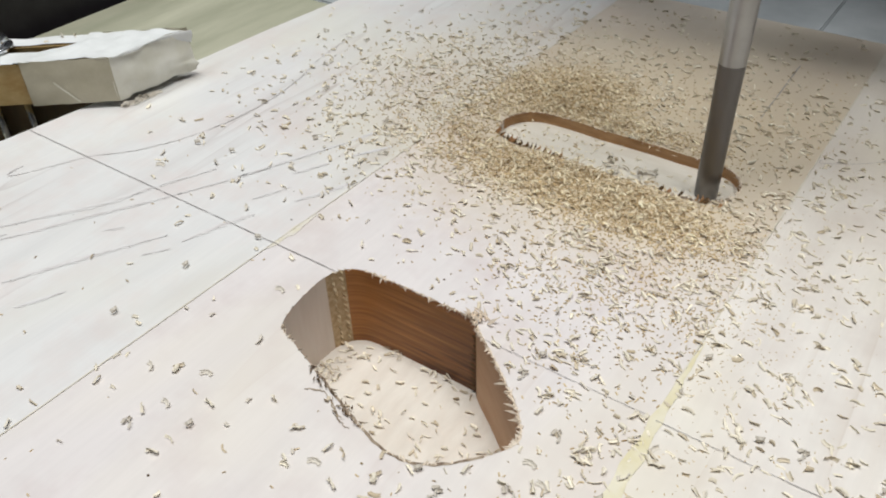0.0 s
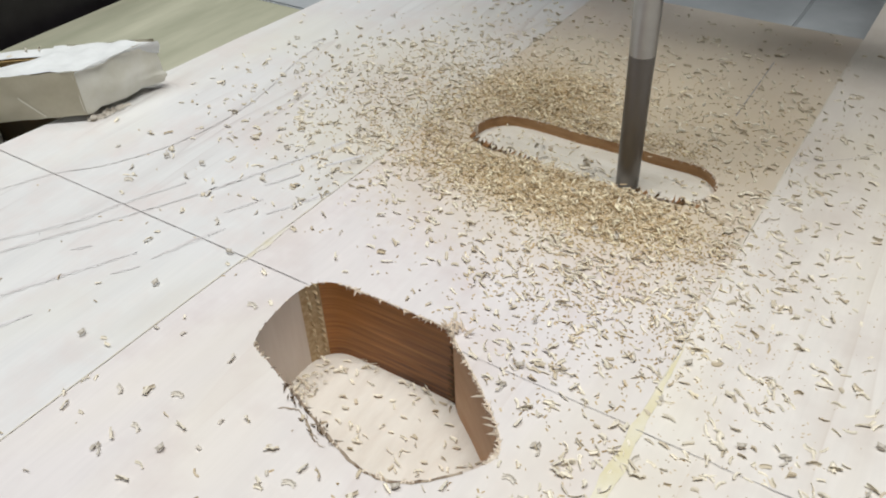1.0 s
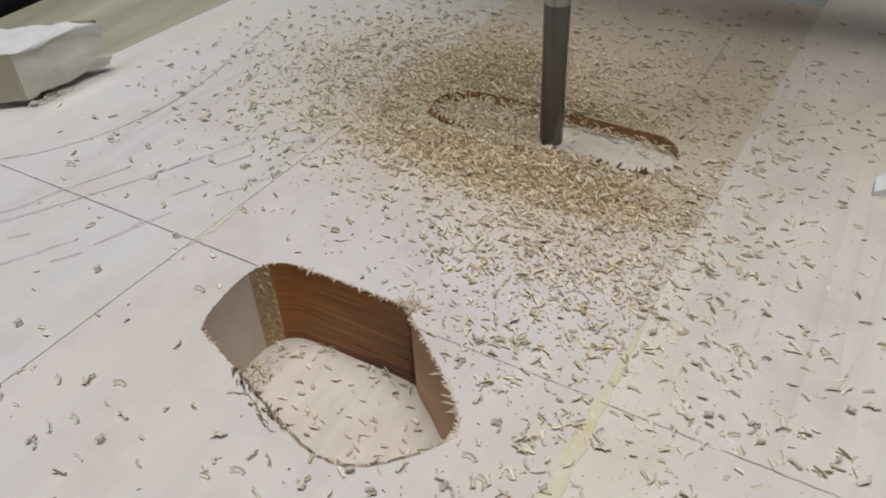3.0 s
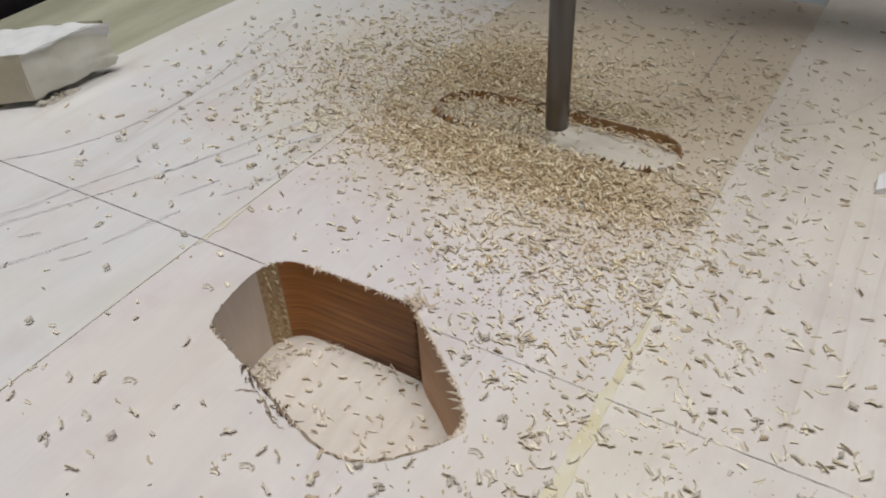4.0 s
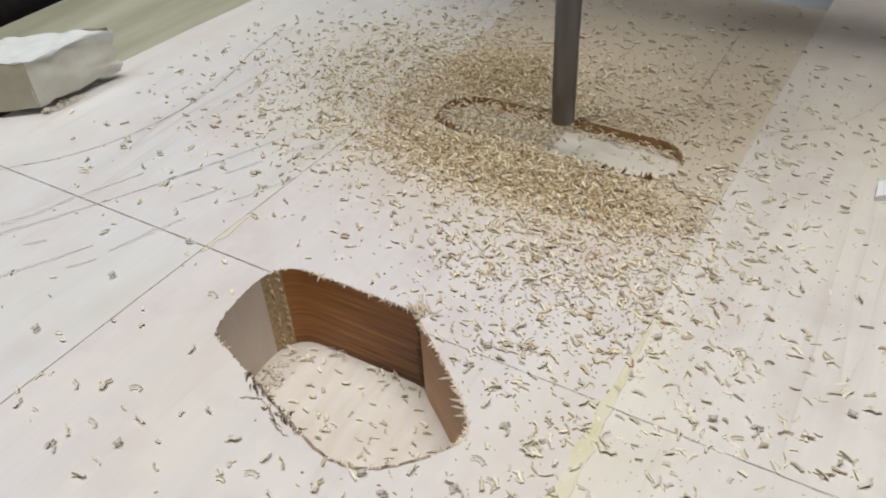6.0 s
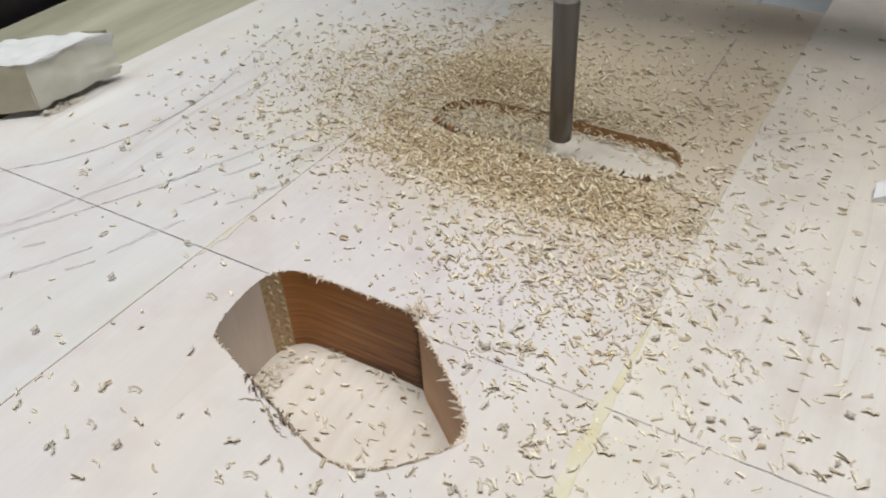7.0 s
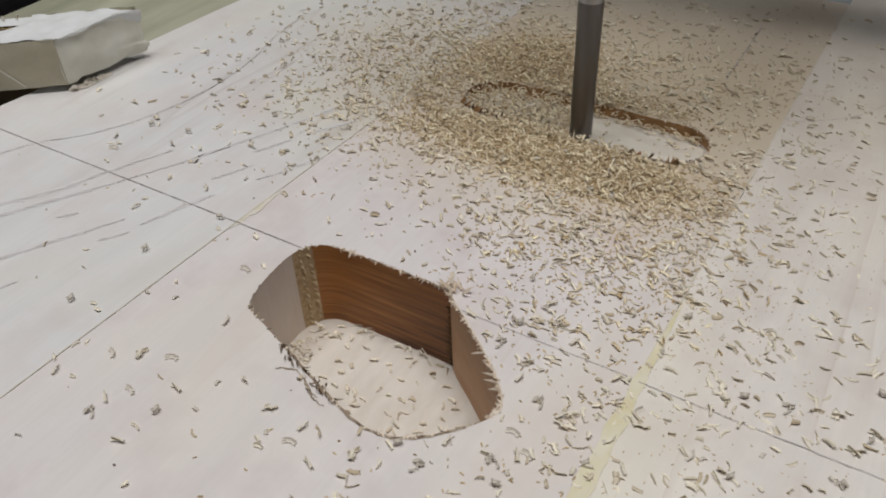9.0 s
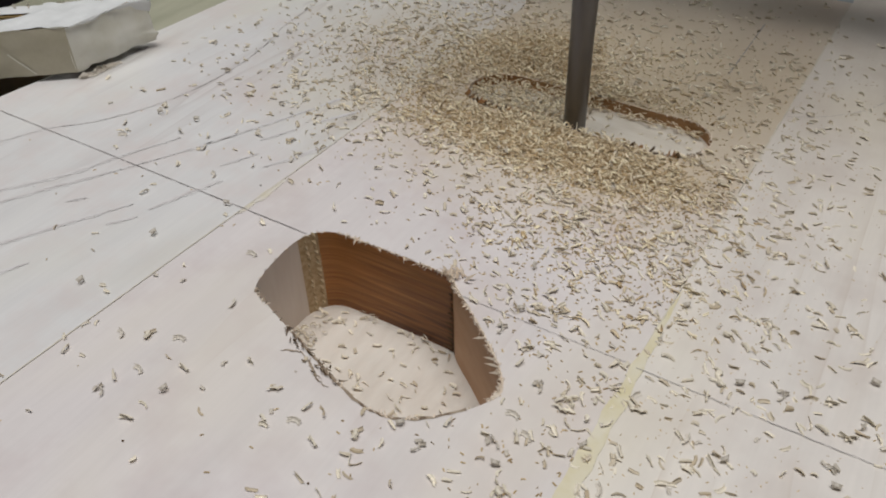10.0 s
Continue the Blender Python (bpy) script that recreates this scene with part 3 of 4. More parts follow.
sheet(bm, lambda u, v: (*along(0.0125 + 0.0004 * v + 0.0075 * (1 - u), -0.030), Z0 + 0.0010 + 0.0085 * (1 - u) - 0.0004 * v), 10, 2, 0.0002, 15.0)
part("tape_strip", bm, TAPE_END, clamp, "loose pale thread of tape on the side")
# block added under the bar; its dark colour stands for the shade there
part("under_bar_shade_block", plate(bmesh.new(), [along(0.018, 0.62), along(0.14, 0.62), along(0.14, 0.97), along(0.018, 0.97)], [], TOP, Z0), UNDER_BAR_SHADE, clamp, "added block under the bar, dark brown in place of shade")
bx, by = along(0.0575, 0.57)
part("bolt", lathe(bmesh.new(), [(0.003, 0.006), (0.0026, Z1 + 0.0068), (0.0020, Z1 + 0.0075)], 20, (bx, by)), CHROME, clamp, "threaded steel bolt")
part("washer", lathe(bmesh.new(), [(0.0066, Z1 + 0.0008), (0.0066, Z1 + 0.0021), (0.0061, Z1 + 0.0023)], 28, (bx, by)), CHROME, clamp, "round steel washer")
part("nut", lathe(bmesh.new(), [(0.0048, Z1 + 0.0023), (0.0052, Z1 + 0.003), (0.0052, Z1 + 0.0052), (0.0046, Z1 + 0.006)], 6, (bx, by)), CHROME, clamp, "hexagonal steel nut")
for s_at in (0.051, 0.063):
    px, py = along(s_at, 0.50)
    part("guide_pin", lathe(bmesh.new(), [(0.0016, TOP), (0.0016, Z0)], 16, (px, py)), CHROME, clamp, "thin bright steel pin under the bar")

# ---- a scrap of paper ----
bm = bmesh.new()
rng = random.Random(8)
pts = [(0.1318, 0.106), (0.1313, 0.112), (0.134, 0.119), (0.142, 0.121), (0.146, 0.113), (0.141, 0.105), (0.1355, 0.1075)]
lo = [bm.verts.new((x, y, 0.0003)) for x, y in pts]
hi = [bm.verts.new((x, y, 0.0012 + rng.random() * 0.002)) for x, y in pts]
mid = bm.verts.new((0.138, 0.112, 0.005))
for k in range(len(pts)):
    q = (k + 1) % len(pts)
    bm.faces.new((lo[k], lo[q], hi[q], hi[k]))
    bm.faces.new((hi[k], hi[q], mid))
bm.faces.new(lo[::-1])
tagged(finish("paper_scrap", bm, PAPER), "crumpled scrap of white paper lying on the board", "paper scrap")

# ---- the router with its long straight cutter ----
router = thing("router_spindle", "dark overhead router spindle holding a long straight steel cutter", "router")
part("cutter", lathe(bmesh.new(), [(0.0030, 0.0), (0.0036, 0.0004), (0.0037, 0.012), (0.0037, 0.030), (0.0039, 0.0459), (0.0039, 0.046)], 40), STEEL, router, "dark steel cutter, blurred by its spin")
part("shank", lathe(bmesh.new(), [(0.0039, 0.0460), (0.0039, 0.0461), (0.0040, 0.060), (0.0041, 0.0979), (0.0041, 0.098)], 40), SHANK, router, "grey polished steel shank")
part("collet_nut", lathe(bmesh.new(), [(0.007, 0.098), (0.0095, 0.103), (0.0095, 0.122), (0.008, 0.126)], 24), CHROME, router)
part("motor_housing", lathe(bmesh.new(), [(0.011, 0.1262), (0.018, 0.140), (0.018, 0.30), (0.014, 0.31)], 40), HOUSING, router)

# ---- unseen overarm above the board, added and placed to shade its far part ----
arm = thing("shading_overarm", "unseen dark overarm on a column, added to shade the far board", "router overarm")
part("shade_beam", box(bmesh.new(), -0.010, 0.082, 0.140, 0.40, 0.200, 0.34, 0.012), HOUSING, arm)
part("high_shade_box", box(bmesh.new(), 0.070, 0.130, 0.075, 0.22, 0.340, 0.42, 0.012), HOUSING, arm)
part("cross_beam", box(bmesh.new(), 0.082, 0.56, 0.335, 0.40, 0.205, 0.33, 0.010), HOUSING, arm)
# added rail, unseen; its shadow makes the band across the far board
part("shade_rail", box(bmesh.new(), -0.10, 0.50, 0.194, 0.214, 0.130, 0.150, 0.002), HOUSING, arm)
part("rail_bracket", box(bmesh.new(), 0.46, 0.50, 0.194, 0.30, 0.150, 0.187, 0.004), HOUSING, arm)
part("column", box(bmesh.new(), 0.46, 0.56, 0.245, 0.40, TOP - 0.002, 0.207, 0.010), HOUSING, arm)

# ---- shavings ----
def chip_into(rng, verts, faces, at, ln, r, th, arc, bend, side, spin, roll, tip, twist):
    """A curled flake: a thin shell bent round its length, bowed and twisted, with ragged ends, resting on its lowest point."""
    m = Euler((0, tip, spin)).to_matrix()
    base, made = len(verts), []
    for k in range(4):
        u = k / 3 - 0.5
        turn = roll + twist * u
        for layer in (r, r - th):
            for j in range(4):
                a = arc * (j / 3 - 0.5)
                y, z = layer * math.sin(a), r - layer * math.cos(a)
                z -= r * 0.5
                c, s = math.cos(turn), math.sin(turn)
                ragged = u * ln * (1 + (rng.uniform(-0.40, 0.10) if k in (0, 3) else 0.0))
                made.append(m @ Vector((ragged, y * c - z * s + side * ln * (0.25 - u * u), y * s + z * c + bend * ln * (0.25 - u * u))))
    low = min(p.z for p in made)
    verts += [(at[0] + p.x, at[1] + p.y, at[2] + p.z - low) for p in made]
    loop = (0, 1, 2, 3, 7, 6, 5, 4)
    for k in range(3):
        p, q = base + 8 * k, base + 8 * k + 8
        faces += [(p + loop[j], p + loop[(j + 1) % 8], q + loop[(j + 1) % 8], q + loop[j]) for j in range(8)]
    for p in (base, base + 24):
        faces += [(p + j, p + j + 1, p + j + 5, p + j + 4) for j in range(3)]


def inside(x, y, loop):
    hit = False
    for i in range(len(loop)):
        (x0, y0), (x1, y1) = loop[i - 1], loop[i]
        if (y0 > y) != (y1 > y) and x < (x1 - x0) * (y - y0) / (y1 - y0) + x0:
            hit = not hit
    return hit


def gauss(x, y, cx, cy, sx, sy):
    return math.exp(-((x - cx) / sx) ** 2 - ((y - cy) / sy) ** 2)


def density(x, y):
    """How thickly the shavings lie, 0 to 1, by place in millimetres."""
    x, y = x * 1000, y * 1000
    d = 1.25 * gauss(x, y, 30, 75, 34, 13) + 0.6 * gauss(x, y, 62, 72, 26, 12)
    d += 0.9 * gauss(x, y, 4, 130, 22, 20) + 0.55 * gauss(x, y, 40, 118, 32, 6)
    d += 0.26 * gauss(x, y, 70, 42, 40, 30) + 0.16 * gauss(x, y, 35, 125, 75, 60) + 0.085 * gauss(x, y, 100, -10, 42, 60)
    d += 0.13 * gauss(x, y, -40, 110, 42, 45) + 0.30 * gauss(x, y, -16, 96, 26, 34)
    return min(d, 1.0)


def one_chip(rng, verts, faces, x, y, z, big=1.0, tilt=0.25, slim=1.0):
    roll = rng.choice((0.0, 0.0, math.pi, math.pi, 1.5, -1.5)) + rng.gauss(0, 0.35 + tilt)
    chip_into(rng, verts, faces, (x, y, z), rng.uniform(0.0014, 0.0030) * big, rng.uniform(0.00026, 0.00058) * big * slim, 0.00010, rng.uniform(1.2, 2.8), rng.uniform(-0.15, 0.6) * slim, rng.uniform(-0.6, 0.6) * slim,
              rng.gauss(-0.35, 0.8), roll, rng.uniform(-tilt, tilt), rng.uniform(-1.2, 1.2))


def mesh_of(name, verts, faces, mat):
    me = bpy.data.meshes.new(name)
    me.from_pydata(verts, [], faces)
    me.materials.append(mat)
    return new(name, me)


# FRESH: shavings that pile up while the cutter runs, in clumps that come up one after another
FRESH = [([], []) for _ in range(6)]
RISING = []
rng = random.Random(21)
verts, faces = [], []
thin_verts, thin_faces = [], []
made = 0
while made < 6500:
    x, y = rng.uniform(-0.14, 0.20), rng.uniform(-0.11, 0.235)
    d = density(x, y)
    patchy = d if d > 0.5 else d * max(0.15, 1.0 + 2.6 * noise.noise(Vector((x * 95, y * 95, 0.0))) + 2.4 * noise.noise(Vector((x * 330, y * 330, 3.0))))
    if rng.random() > patchy + 0.0035 or inside(x, y, POCKET) or inside(x, y, SLOT) or x < -0.132:
        continue
    if 0.0835 < y < 0.095 and -0.012 < x < 0.016 and rng.random() < 0.75:
        continue
    fresh = FRESH[rng.randrange(len(FRESH))] if d > 0.12 and rng.random() < 0.34 else (verts, faces) if d > 0.28 + 0.2 * rng.random() else (thin_verts, thin_faces)
    one_chip(rng, *fresh, x, y, 0.0001 + rng.random() ** 2 * max(0.0, d - 0.25) * 0.0050, 1.0 if d > 0.3 else 1.15, 0.12 + 0.6 * d, 1.0 - 0.25 * min(1.0, 2 * d))
    made += 1
tagged(mesh_of("wood_shavings", verts, faces, CHIP), "golden curled wood shavings heaped round the slot", "wood shavings", kind="stuff")
tagged(mesh_of("scattered_shavings", thin_verts, thin_faces, CHIP_PALE), "buff curled wood shavings strewn over the board", "wood shavings", kind="stuff")

for k, (v, f) in enumerate(FRESH):
    RISING.append((tagged(mesh_of("fresh_shavings", v, f, CHIP), "fresh golden shavings piling up beside the slot", "wood shavings", kind="stuff"), 0.3 + 0.28 * k, 0.007))

verts, faces = [], []
made = 0
while made < 17000:
    x, y = rng.uniform(-0.12, 0.17), rng.uniform(-0.10, 0.235)
    d = density(x, y)
    if rng.random() > 0.8 * d ** 1.4 + 0.0004 or inside(x, y, POCKET) or inside(x, y, SLOT):
        continue
    a, h = rng.uniform(0.00014, 0.00042), rng.uniform(0.0001, 0.00025)
    c, q = math.cos(rng.uniform(0, 6.28)), len(verts)
    k = math.sqrt(1 - c * c)
    for u, v in ((-1.6, -0.6), (1.5, -0.5), (1.3, 0.6), (-1.4, 0.5)):
        verts.append((x + a * (u * c - v * k), y + a * (u * k + v * c), 0.0001))
    verts.append((x + a * 0.3, y, 0.0002 + h))
    faces += [(q, q + 1, q + 4), (q + 1, q + 2, q + 4), (q + 2, q + 3, q + 4), (q + 3, q, q + 4)]
    made += 1
tagged(mesh_of("sawdust", verts, faces, GAP_SHADE_DUST), "fine golden sawdust crumbs, darkened as shade between the shavings", "sawdust", kind="stuff")

verts, faces = [], []
for _ in range(90):
    x, y = rng.uniform(-0.006, 0.076), rng.uniform(0.089, 0.110)
    if inside(x, y, SLOT):
        one_chip(rng, verts, faces, x, y, SLOT_Z + 0.0003, 0.8, 0.3)
for _ in range(60):
    x, y = rng.uniform(0.012, 0.066), rng.gauss(0.1132, 0.0013)
    one_chip(rng, verts, faces, x, y, 0.0003 + rng.random() * 0.0008 if not inside(x, y, SLOT) else SLOT_Z + 0.001 + rng.random() * 0.003, 0.95, 0.6, 0.65)
tagged(mesh_of("slot_shavings", verts, faces, CHIP), "loose pale shavings inside the routed slot", "wood shavings", kind="stuff")
for k, (x0, x1, when) in enumerate(((0.020, 0.035, 1.0), (0.007, 0.022, 1.25), (-0.007, 0.010, 1.5))):
    verts, faces = [], []
    for _ in range(460):
        x, y, z = rng.uniform(x0, x1), rng.uniform(0.0885, 0.1105), rng.random() * 0.0042
        if inside(x, y, SLOT):
            one_chip(rng, verts, faces, x, y, SLOT_Z + 0.0003 + z, 0.95, 0.6, 0.65)
    RISING.append((tagged(mesh_of("heaped_shavings", verts, faces, CHIP), "pale shavings heaped up in the routed slot", "wood shavings", kind="stuff"), when, 0.005))
verts, faces = [], []
for _ in range(270):
    x, y = rng.gauss(0.029, 0.0065), rng.gauss(0.1125, 0.0022)
    one_chip(rng, verts, faces, x, y, 0.0003 + rng.random() * 0.0016 if not inside(x, y, SLOT) else SLOT_Z + 0.0008 + rng.random() * 0.0035, 0.95, 0.6, 0.65)
for _ in range(120):
    x, y = rng.uniform(0.008, 0.036), rng.gauss(0.0885, 0.0018)
    one_chip(rng, verts, faces, x, y, 0.0003 + rng.random() * 0.0012 if not inside(x, y, SLOT) else SLOT_Z + 0.0015 + rng.random() * 0.0028, 0.95, 0.6, 0.65)
for _ in range(130):
    x, y = rng.uniform(0.034, 0.073), 0.1108 - abs(rng.gauss(0, 0.0018))
    if inside(x, y, SLOT):
        one_chip(rng, verts, faces, x, y, SLOT_Z + 0.0003 + rng.random() * 0.0018, 0.95, 0.6, 0.65)
RISING.append((tagged(mesh_of("heaped_shavings", verts, faces, CHIP), "pale shavings spilling over the slot's rim", "wood shavings", kind="stuff"), 1.35, 0.006))

verts, faces = [], []
for _ in range(190):
    x, y = rng.uniform(-0.004, 0.07), rng.uniform(-0.042, 0.005)
    if inside(x, y, POCKET):
        one_chip(rng, verts, faces, x, y, POCKET_Z + 0.0003, 1.0, 0.2)
for _ in range(60):
    x, y = rng.gauss(0.0015, 0.0020), rng.gauss(-0.0150, 0.0035)
    if inside(x, y, POCKET):
        one_chip(rng, verts, faces, x, y, POCKET_Z + 0.0003 + rng.random() * 0.0012, 0.6, 0.6)
for cx, cy in ((0.0138, 0.0036), (0.033, 0.0040)):
    for _ in range(9):
        x, y = rng.gauss(cx, 0.0012), min(0.0049, rng.gauss(cy, 0.0006))
        one_chip(rng, verts, faces, x, y, POCKET_Z + 0.0002 + rng.random() * 0.0012, 0.8, 0.7, 0.6)
tagged(mesh_of("pocket_shavings", verts, faces, CHIP_PALE), "loose shavings on the floor of the routed pocket", "wood shavings", kind="stuff")


verts, faces = [], []
for _ in range(34):
    x, y, a = rng.uniform(-0.10, 0.13), rng.uniform(-0.09, 0.14), rng.uniform(0.00015, 0.0004)
    if inside(x, y, POCKET) or inside(x, y, SLOT):
        continue
    q = len(verts)
    verts += [(x - a, y, 0.0001), (x, y - a * 0.8, 0.0001), (x + a, y + a * 0.2, 0.0001), (x, y + a, 0.0001), (x, y, 0.0002 + a)]
    faces += [(q, q + 1, q + 4), (q + 1, q + 2, q + 4), (q + 2, q + 3, q + 4), (q + 3, q, q + 4)]
tagged(mesh_of("dark_grit", verts, faces, CHAR_AND_SHADE), "scattered dark specks of grit on the board", "grit", kind="stuff")

# single chips lying apart on the board, each a thing
KINDS = []
rng = random.Random(33)
for k in range(9):
    verts, faces = [], []
    if k < 6:
        one_chip(rng, verts, faces, 0, 0, 0, 1.15, 0.15, 1.3)
    else:
        for _ in range(4):
            one_chip(rng, verts, faces, rng.gauss(0, 0.0008), rng.gauss(0, 0.0008), rng.random() * 0.0006, 1.0, 0.3, 1.2)
    me = bpy.data.meshes.new("wood_chip")
    me.from_pydata(verts, [], faces)
    me.materials.append(CHIP_OLD if k % 2 else CHIP_PALE)
    KINDS.append(me)


def chip_thing(k, x, y, z, spin, group="loose wood chips on the board"):
    ob = new("wood_chip", KINDS[k])
    ob.matrix_world = pose(x, y, z, 0, 0, spin)
    what = "single curled pale wood chip lying on the board" if k < 6 else "small tangle of curled wood chips on the board"
    return tagged(ob, what, "wood chip", group)


LONE = [(-18, -32), (-26, -34), (-41, -46), (-35, -44), (-1, -32), (-40, -22), (-58, -9), (-32, -1), (-10, -15), (5, -71), (6, -61), (5, -54), (-4, -60), (13, -56), (-7, -64),
        (12, -48), (31, -53), (37, -53), (37, -48), (44, -55), (-24, -64), (-17, -54), (-3, -48), (-29, -5), (-90, 10), (-111, 23), (-61, 18), (-110, 60), (-47, 8), (-61, 7), (-96, 16), (-90, 27)]
for i, (x, y) in enumerate(LONE):
    chip_thing(rng.randrange(6), x / 1000, y / 1000, 0.0001, rng.uniform(-60, 40))
for x, y in ((-10, -50), (-7, -69), (27, -48), (51, -48), (63, -44), (76, -36), (77, -17), (61, -5), (84, -20), (-41, 121), (12, 38)):
    chip_thing(rng.randrange(6, 9), x / 1000, y / 1000, 0.0001, rng.uniform(0, 360))
placed = 0
while placed < 105:
    x, y = rng.uniform(0.045, 0.15), rng.uniform(-0.085, 0.03)
    if inside(x, y, POCKET) or rng.random() > 0.4 + 1.5 * noise.noise(Vector((x * 120, y * 120, 9.0))) + (x - 0.06) * 5:
        continue
    chip_thing(rng.choice((0, 1, 2, 3, 4, 5, 0, 1, 2, 3, 4, 5, 6, 7, 8)), x, y, 0.0001, rng.gauss(-20, 45))
    placed += 1
placed = 0
while placed < 70:
    x, y = rng.uniform(-0.125, -0.03), rng.uniform(0.02, 0.17)
    if rng.random() > 0.25 + (x + 0.125) * 8:
        continue
    chip_thing(rng.randrange(9), x, y, 0.0001, rng.uniform(0, 360))
    placed += 1

for k in range(34):
    x, y = along(-0.0012 - 0.0034 * rng.random(), -0.02 + 0.40 * rng.random() ** 1.3)
    chip_thing(rng.choice((1, 3, 5)), x, y, 0.0001, rng.uniform(0, 180))
for k, (a, w) in enumerate(((0.040, 0.97), (0.044, 0.93), (0.046, 0.80))):
    x, y = along(a, w)
    tagged(chip_thing(k, x, y, Z1 + (0.0012 if a < 0.03 else 0.0), rng.uniform(0, 180)), "curled wood chip lying on the clamp bar")

# chips that the cutter sweeps along the slot and throws out
FLYING = []
for k in range(26):
    FLYING.append((chip_thing(k % 6, 0.04, 0.095, SLOT_Z + 0.0005, 0, "chips thrown by the cutter"), rng.random(), rng.random(), rng.random(), rng.random()))

# dark splinters on the pocket's near rim and a pale tuft on its far corner
def splinter(a, b, w, mat, label):
    bm = bmesh.new()
    p, q = Vector(a), Vector(b)
    side = (q - p).cross(Vector((0, 0, 1))).normalized() * w
    up = Vector((0, 0, w * 1.3))
    mid = p.lerp(q, 0.45) + side * 0.8
    ring = [bm.verts.new(v) for v in (p - side * 0.5, p + side * 0.5, p + up)]
    ring2 = [bm.verts.new(v) for v in (mid - side, mid + side, mid + up * 1.4)]
    tip = bm.verts.new(q + up * 0.6)
    for k in range(3):
        bm.faces.new((ring[k], ring[(k + 1) % 3], ring2[(k + 1) % 3], ring2[k]))
        bm.faces.new((ring2[k], ring2[(k + 1) % 3], tip))
    bm.faces.new(ring[::-1])
    part("splinter", bm, mat, board, label)


CRACKS = [((20.5, -38.0), (22.5, -36.6), (25.4, -35.9)), ((25.0, -35.9), (28.0, -37.2), (31.0, -39.0), (34.2, -39.9)), ((27.7, -36.0), (30.9, -38.7), (33.7, -40.6), (37.0, -40.9))]
rng = random.Random(40)
for points in CRACKS:
    part("rim_crack", ribbon(bmesh.new(), curve([(x / 1000, y / 1000) for x, y in points], 8), 0.00038, 0.00022, 0.00022, rng, True), TORN_RIM_SHADE, board, "thin brown crack beside the pocket's rim")

# scorched teeth down the pocket's far corner
for row in range(12):
    z = POCKET_Z + 0.0012 + row * 0.0019 + rng.gauss(0, 0.0002)
    ln = rng.uniform(0.0012, 0.0030) * (1.2 - 0.05 * row)
    bm = bmesh.new()
    vs = [bm.verts.new(v) for v in ((0.0414, 0.00498, z + 0.0007), (0.0414, 0.00498, z - 0.0007), (0.0414 - ln, 0.00512, z + 0.0002), (0.0412, 0.0046, z))]
    for f in ((0, 1, 3), (1, 2, 3), (2, 0, 3), (0, 2, 1)):
        bm.faces.new([vs[k] for k in f])
    part("scorch_tooth", bm, CHAR_AND_SHADE, board)

rng = random.Random(41)
for k in range(30):
    u = rng.random()
    x, y = 0.016 + 0.026 * u, -0.0312 - 0.0085 * u + rng.gauss(-0.0006, 0.0010)
    turn = rng.gauss(-0.4, 0.5)
    ln = rng.uniform(0.0010, 0.0032)
    splinter((x, y, 0.0003), (x + ln * math.cos(turn), y + ln * math.sin(turn), 0.0004 + rng.random() * 0.0012), rng.uniform(0.00012, 0.0003), TORN_RIM_SHADE if k % 3 else CHAR_AND_SHADE, "brownish splinter torn from the rim")
for a, b in (((0.0655, -0.0150), (0.0627, -0.0160)), ((0.0670, -0.0165), (0.0640, -0.0176)), ((0.0685, -0.0180), (0.0662, -0.0197)), ((0.0600, -0.0100), (0.0575, -0.0122)), ((0.0105, 0.0052), (0.0120, 0.0018))):
    splinter((*a, 0.0003), (*b, 0.0007), 0.00032, FIBRE, "pale splinter torn from the rim")
rng = random.Random(17)
for _ in range(30):
    x, y = 0.0415 + rng.gauss(0, 0.0016), 0.0054 + rng.gauss(0, 0.0011)
    splinter((x, y, 0.0003), (x + rng.gauss(0, 0.0018), y + rng.gauss(0, 0.0015), 0.0014 + rng.random() * 0.0008), 0.0004, FIBRE, "pale splinter torn from the rim")
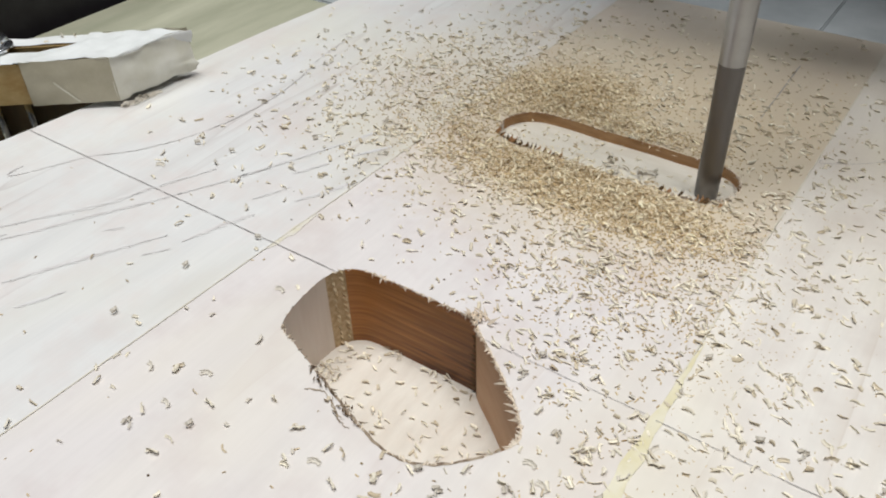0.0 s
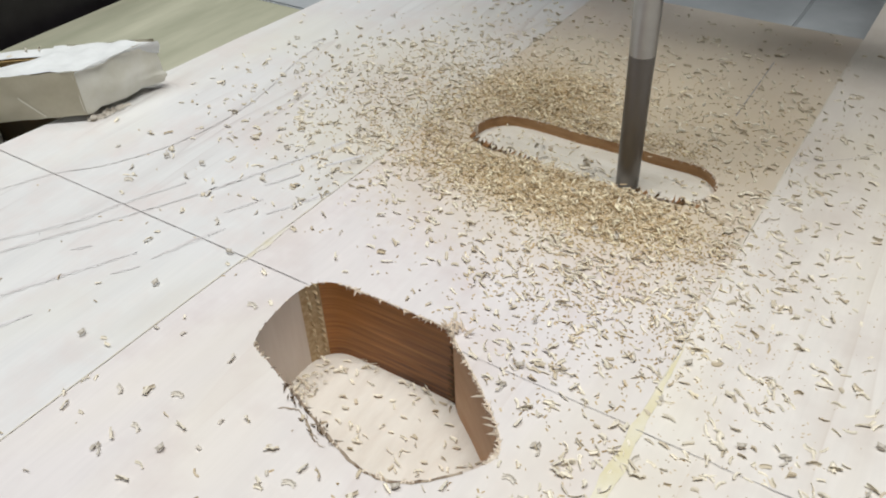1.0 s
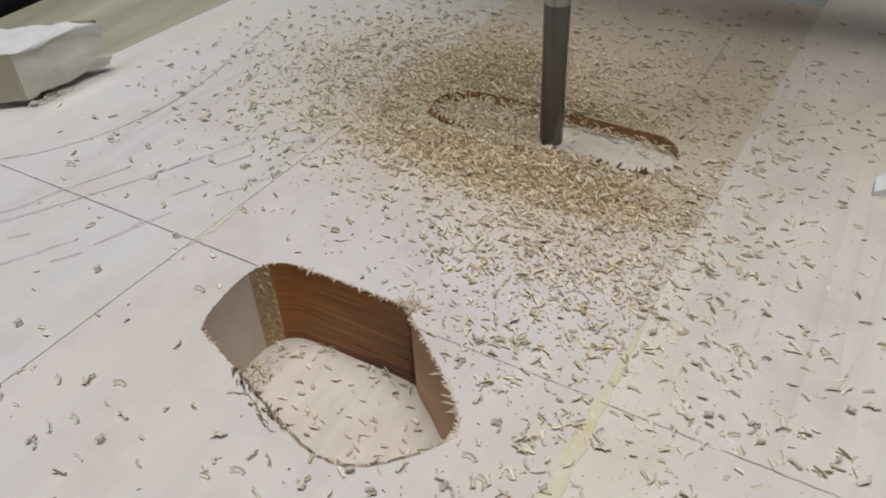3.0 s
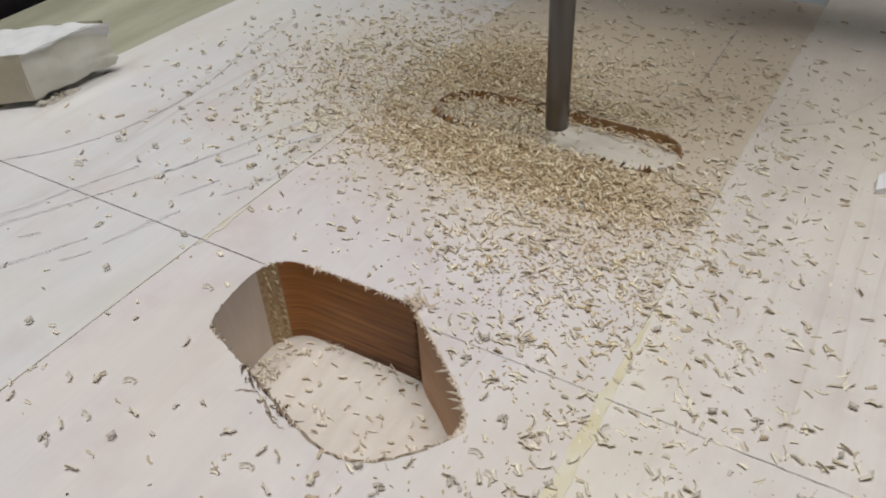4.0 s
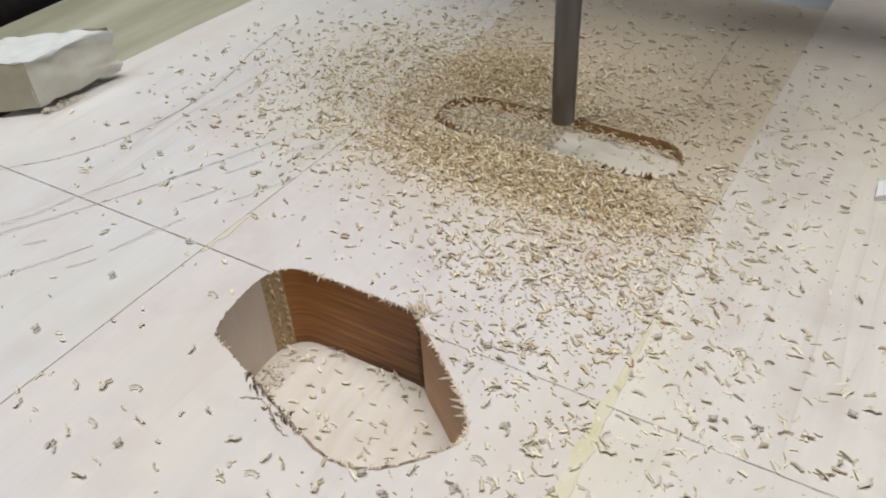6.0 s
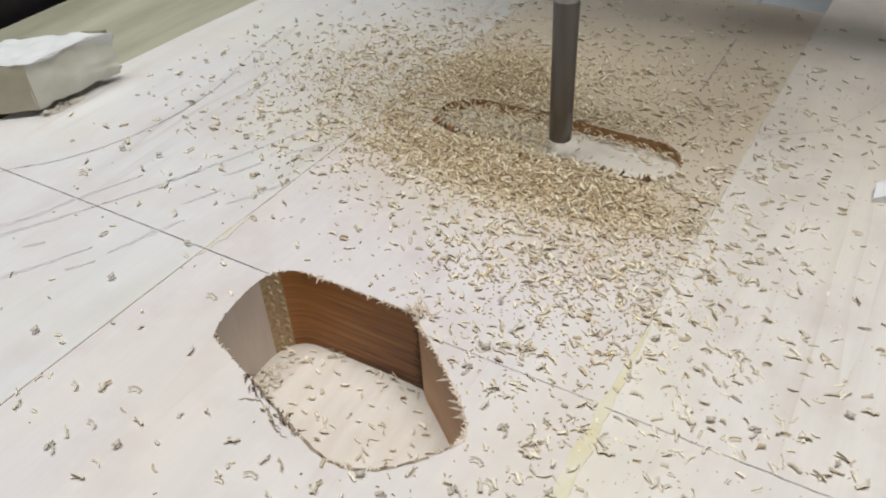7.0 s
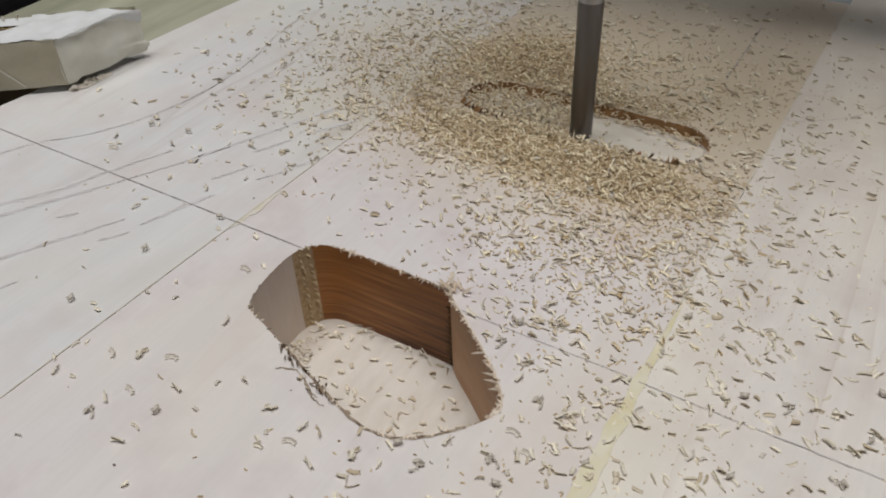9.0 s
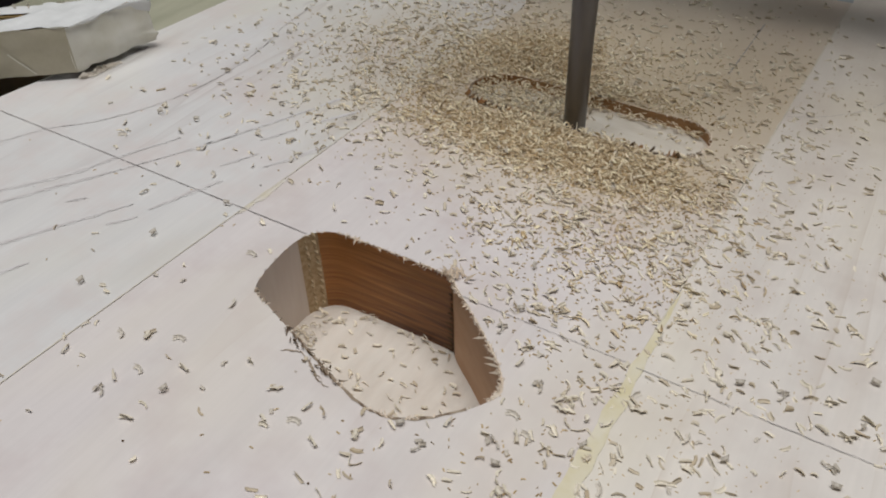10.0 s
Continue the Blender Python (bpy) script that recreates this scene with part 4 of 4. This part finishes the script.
# dark slivers drawn in place of the shaded gap along the slot's near rim
for k in range(44):
    x = rng.uniform(-0.006, 0.022) if k < 28 else rng.uniform(0.054, 0.077)
    y = 0.0873 + (0.0012 * ((0.004 - x) / 0.006) ** 2 if x < 0.004 else 0.0) + (0.05 * (x - 0.066) if x > 0.066 else 0.0)
    splinter((x, y - 0.0003, 0.0003), (x + rng.uniform(-0.0004, 0.0012), y + rng.uniform(0.0007, 0.0026), 0.0006 + rng.random() * 0.0010), rng.uniform(0.00025, 0.00055), CHAR_AND_SHADE if k % 2 else SLOT_SIDE, "dark sliver drawn for the shaded gap at the slot's rim")


# ---- what moves ----
def motions():
    spots = [(0.0, 68.6, 98, -4), (0.5, 60.2, 96, -4), (1.0, 51.0, 95.2, -4), (1.5, 41.8, 94.5, -4), (2.0, 39.0, 92.2, -4), (2.5, 39.0, 92.5, -3),
             (4.0, 39.5, 92.5, 5), (4.5, 39.2, 92.5, 5.5), (5.0, 40.5, 93, 9), (5.5, 40.6, 93, 10.3), (7.0, 40.5, 93, 4), (7.5, 40.0, 93, 0), (8.0, 38.6, 92.5, -1.5),
             (8.5, 36.7, 92.2, -2), (9.0, 38.1, 92.8, -2), (9.5, 39.8, 92.6, -2), (10.0, 35.5, 91.6, -2)]
    for ob, when, depth in RISING:
        walk(ob, [(0.0, pose(0, 0, -depth)), (when, pose(0, 0, -depth)), (when + 0.7, pose(0, 0, 0)), (10.0, pose(0, 0, 0))])
    for ob, a, b, c, d in FLYING:
        when = 0.25 + 1.9 * a
        x0 = 0.060 - 0.012 * when + 0.002 * b - 0.006
        start = pose(max(0.030, x0), 0.090 + 0.012 * c, SLOT_Z + 0.0005, 0, 0, 300 * d)
        if b < 0.5:
            end = pose(0.004 + 0.024 * c, 0.091 + 0.016 * d, SLOT_Z + 0.0025, 10, 0, 300 * d + 70)
        else:
            end = pose(0.012 + 0.055 * c, 0.060 + 0.024 * d, 0.0012, 0, 12, 300 * d + 70)
        top = end.translation.lerp(start.translation, 0.5)
        mid = pose(top.x, top.y, 0.012 + 0.006 * c, 60, 20, 300 * d + 35)
        walk(ob, [(0.0, start), (when, start), (when + 0.07, mid), (when + 0.16, end), (10.0, end)])
    walk(router, [(t, pose(x / 1000, y / 1000, z / 1000)) for t, x, y, z in spots])


motions()
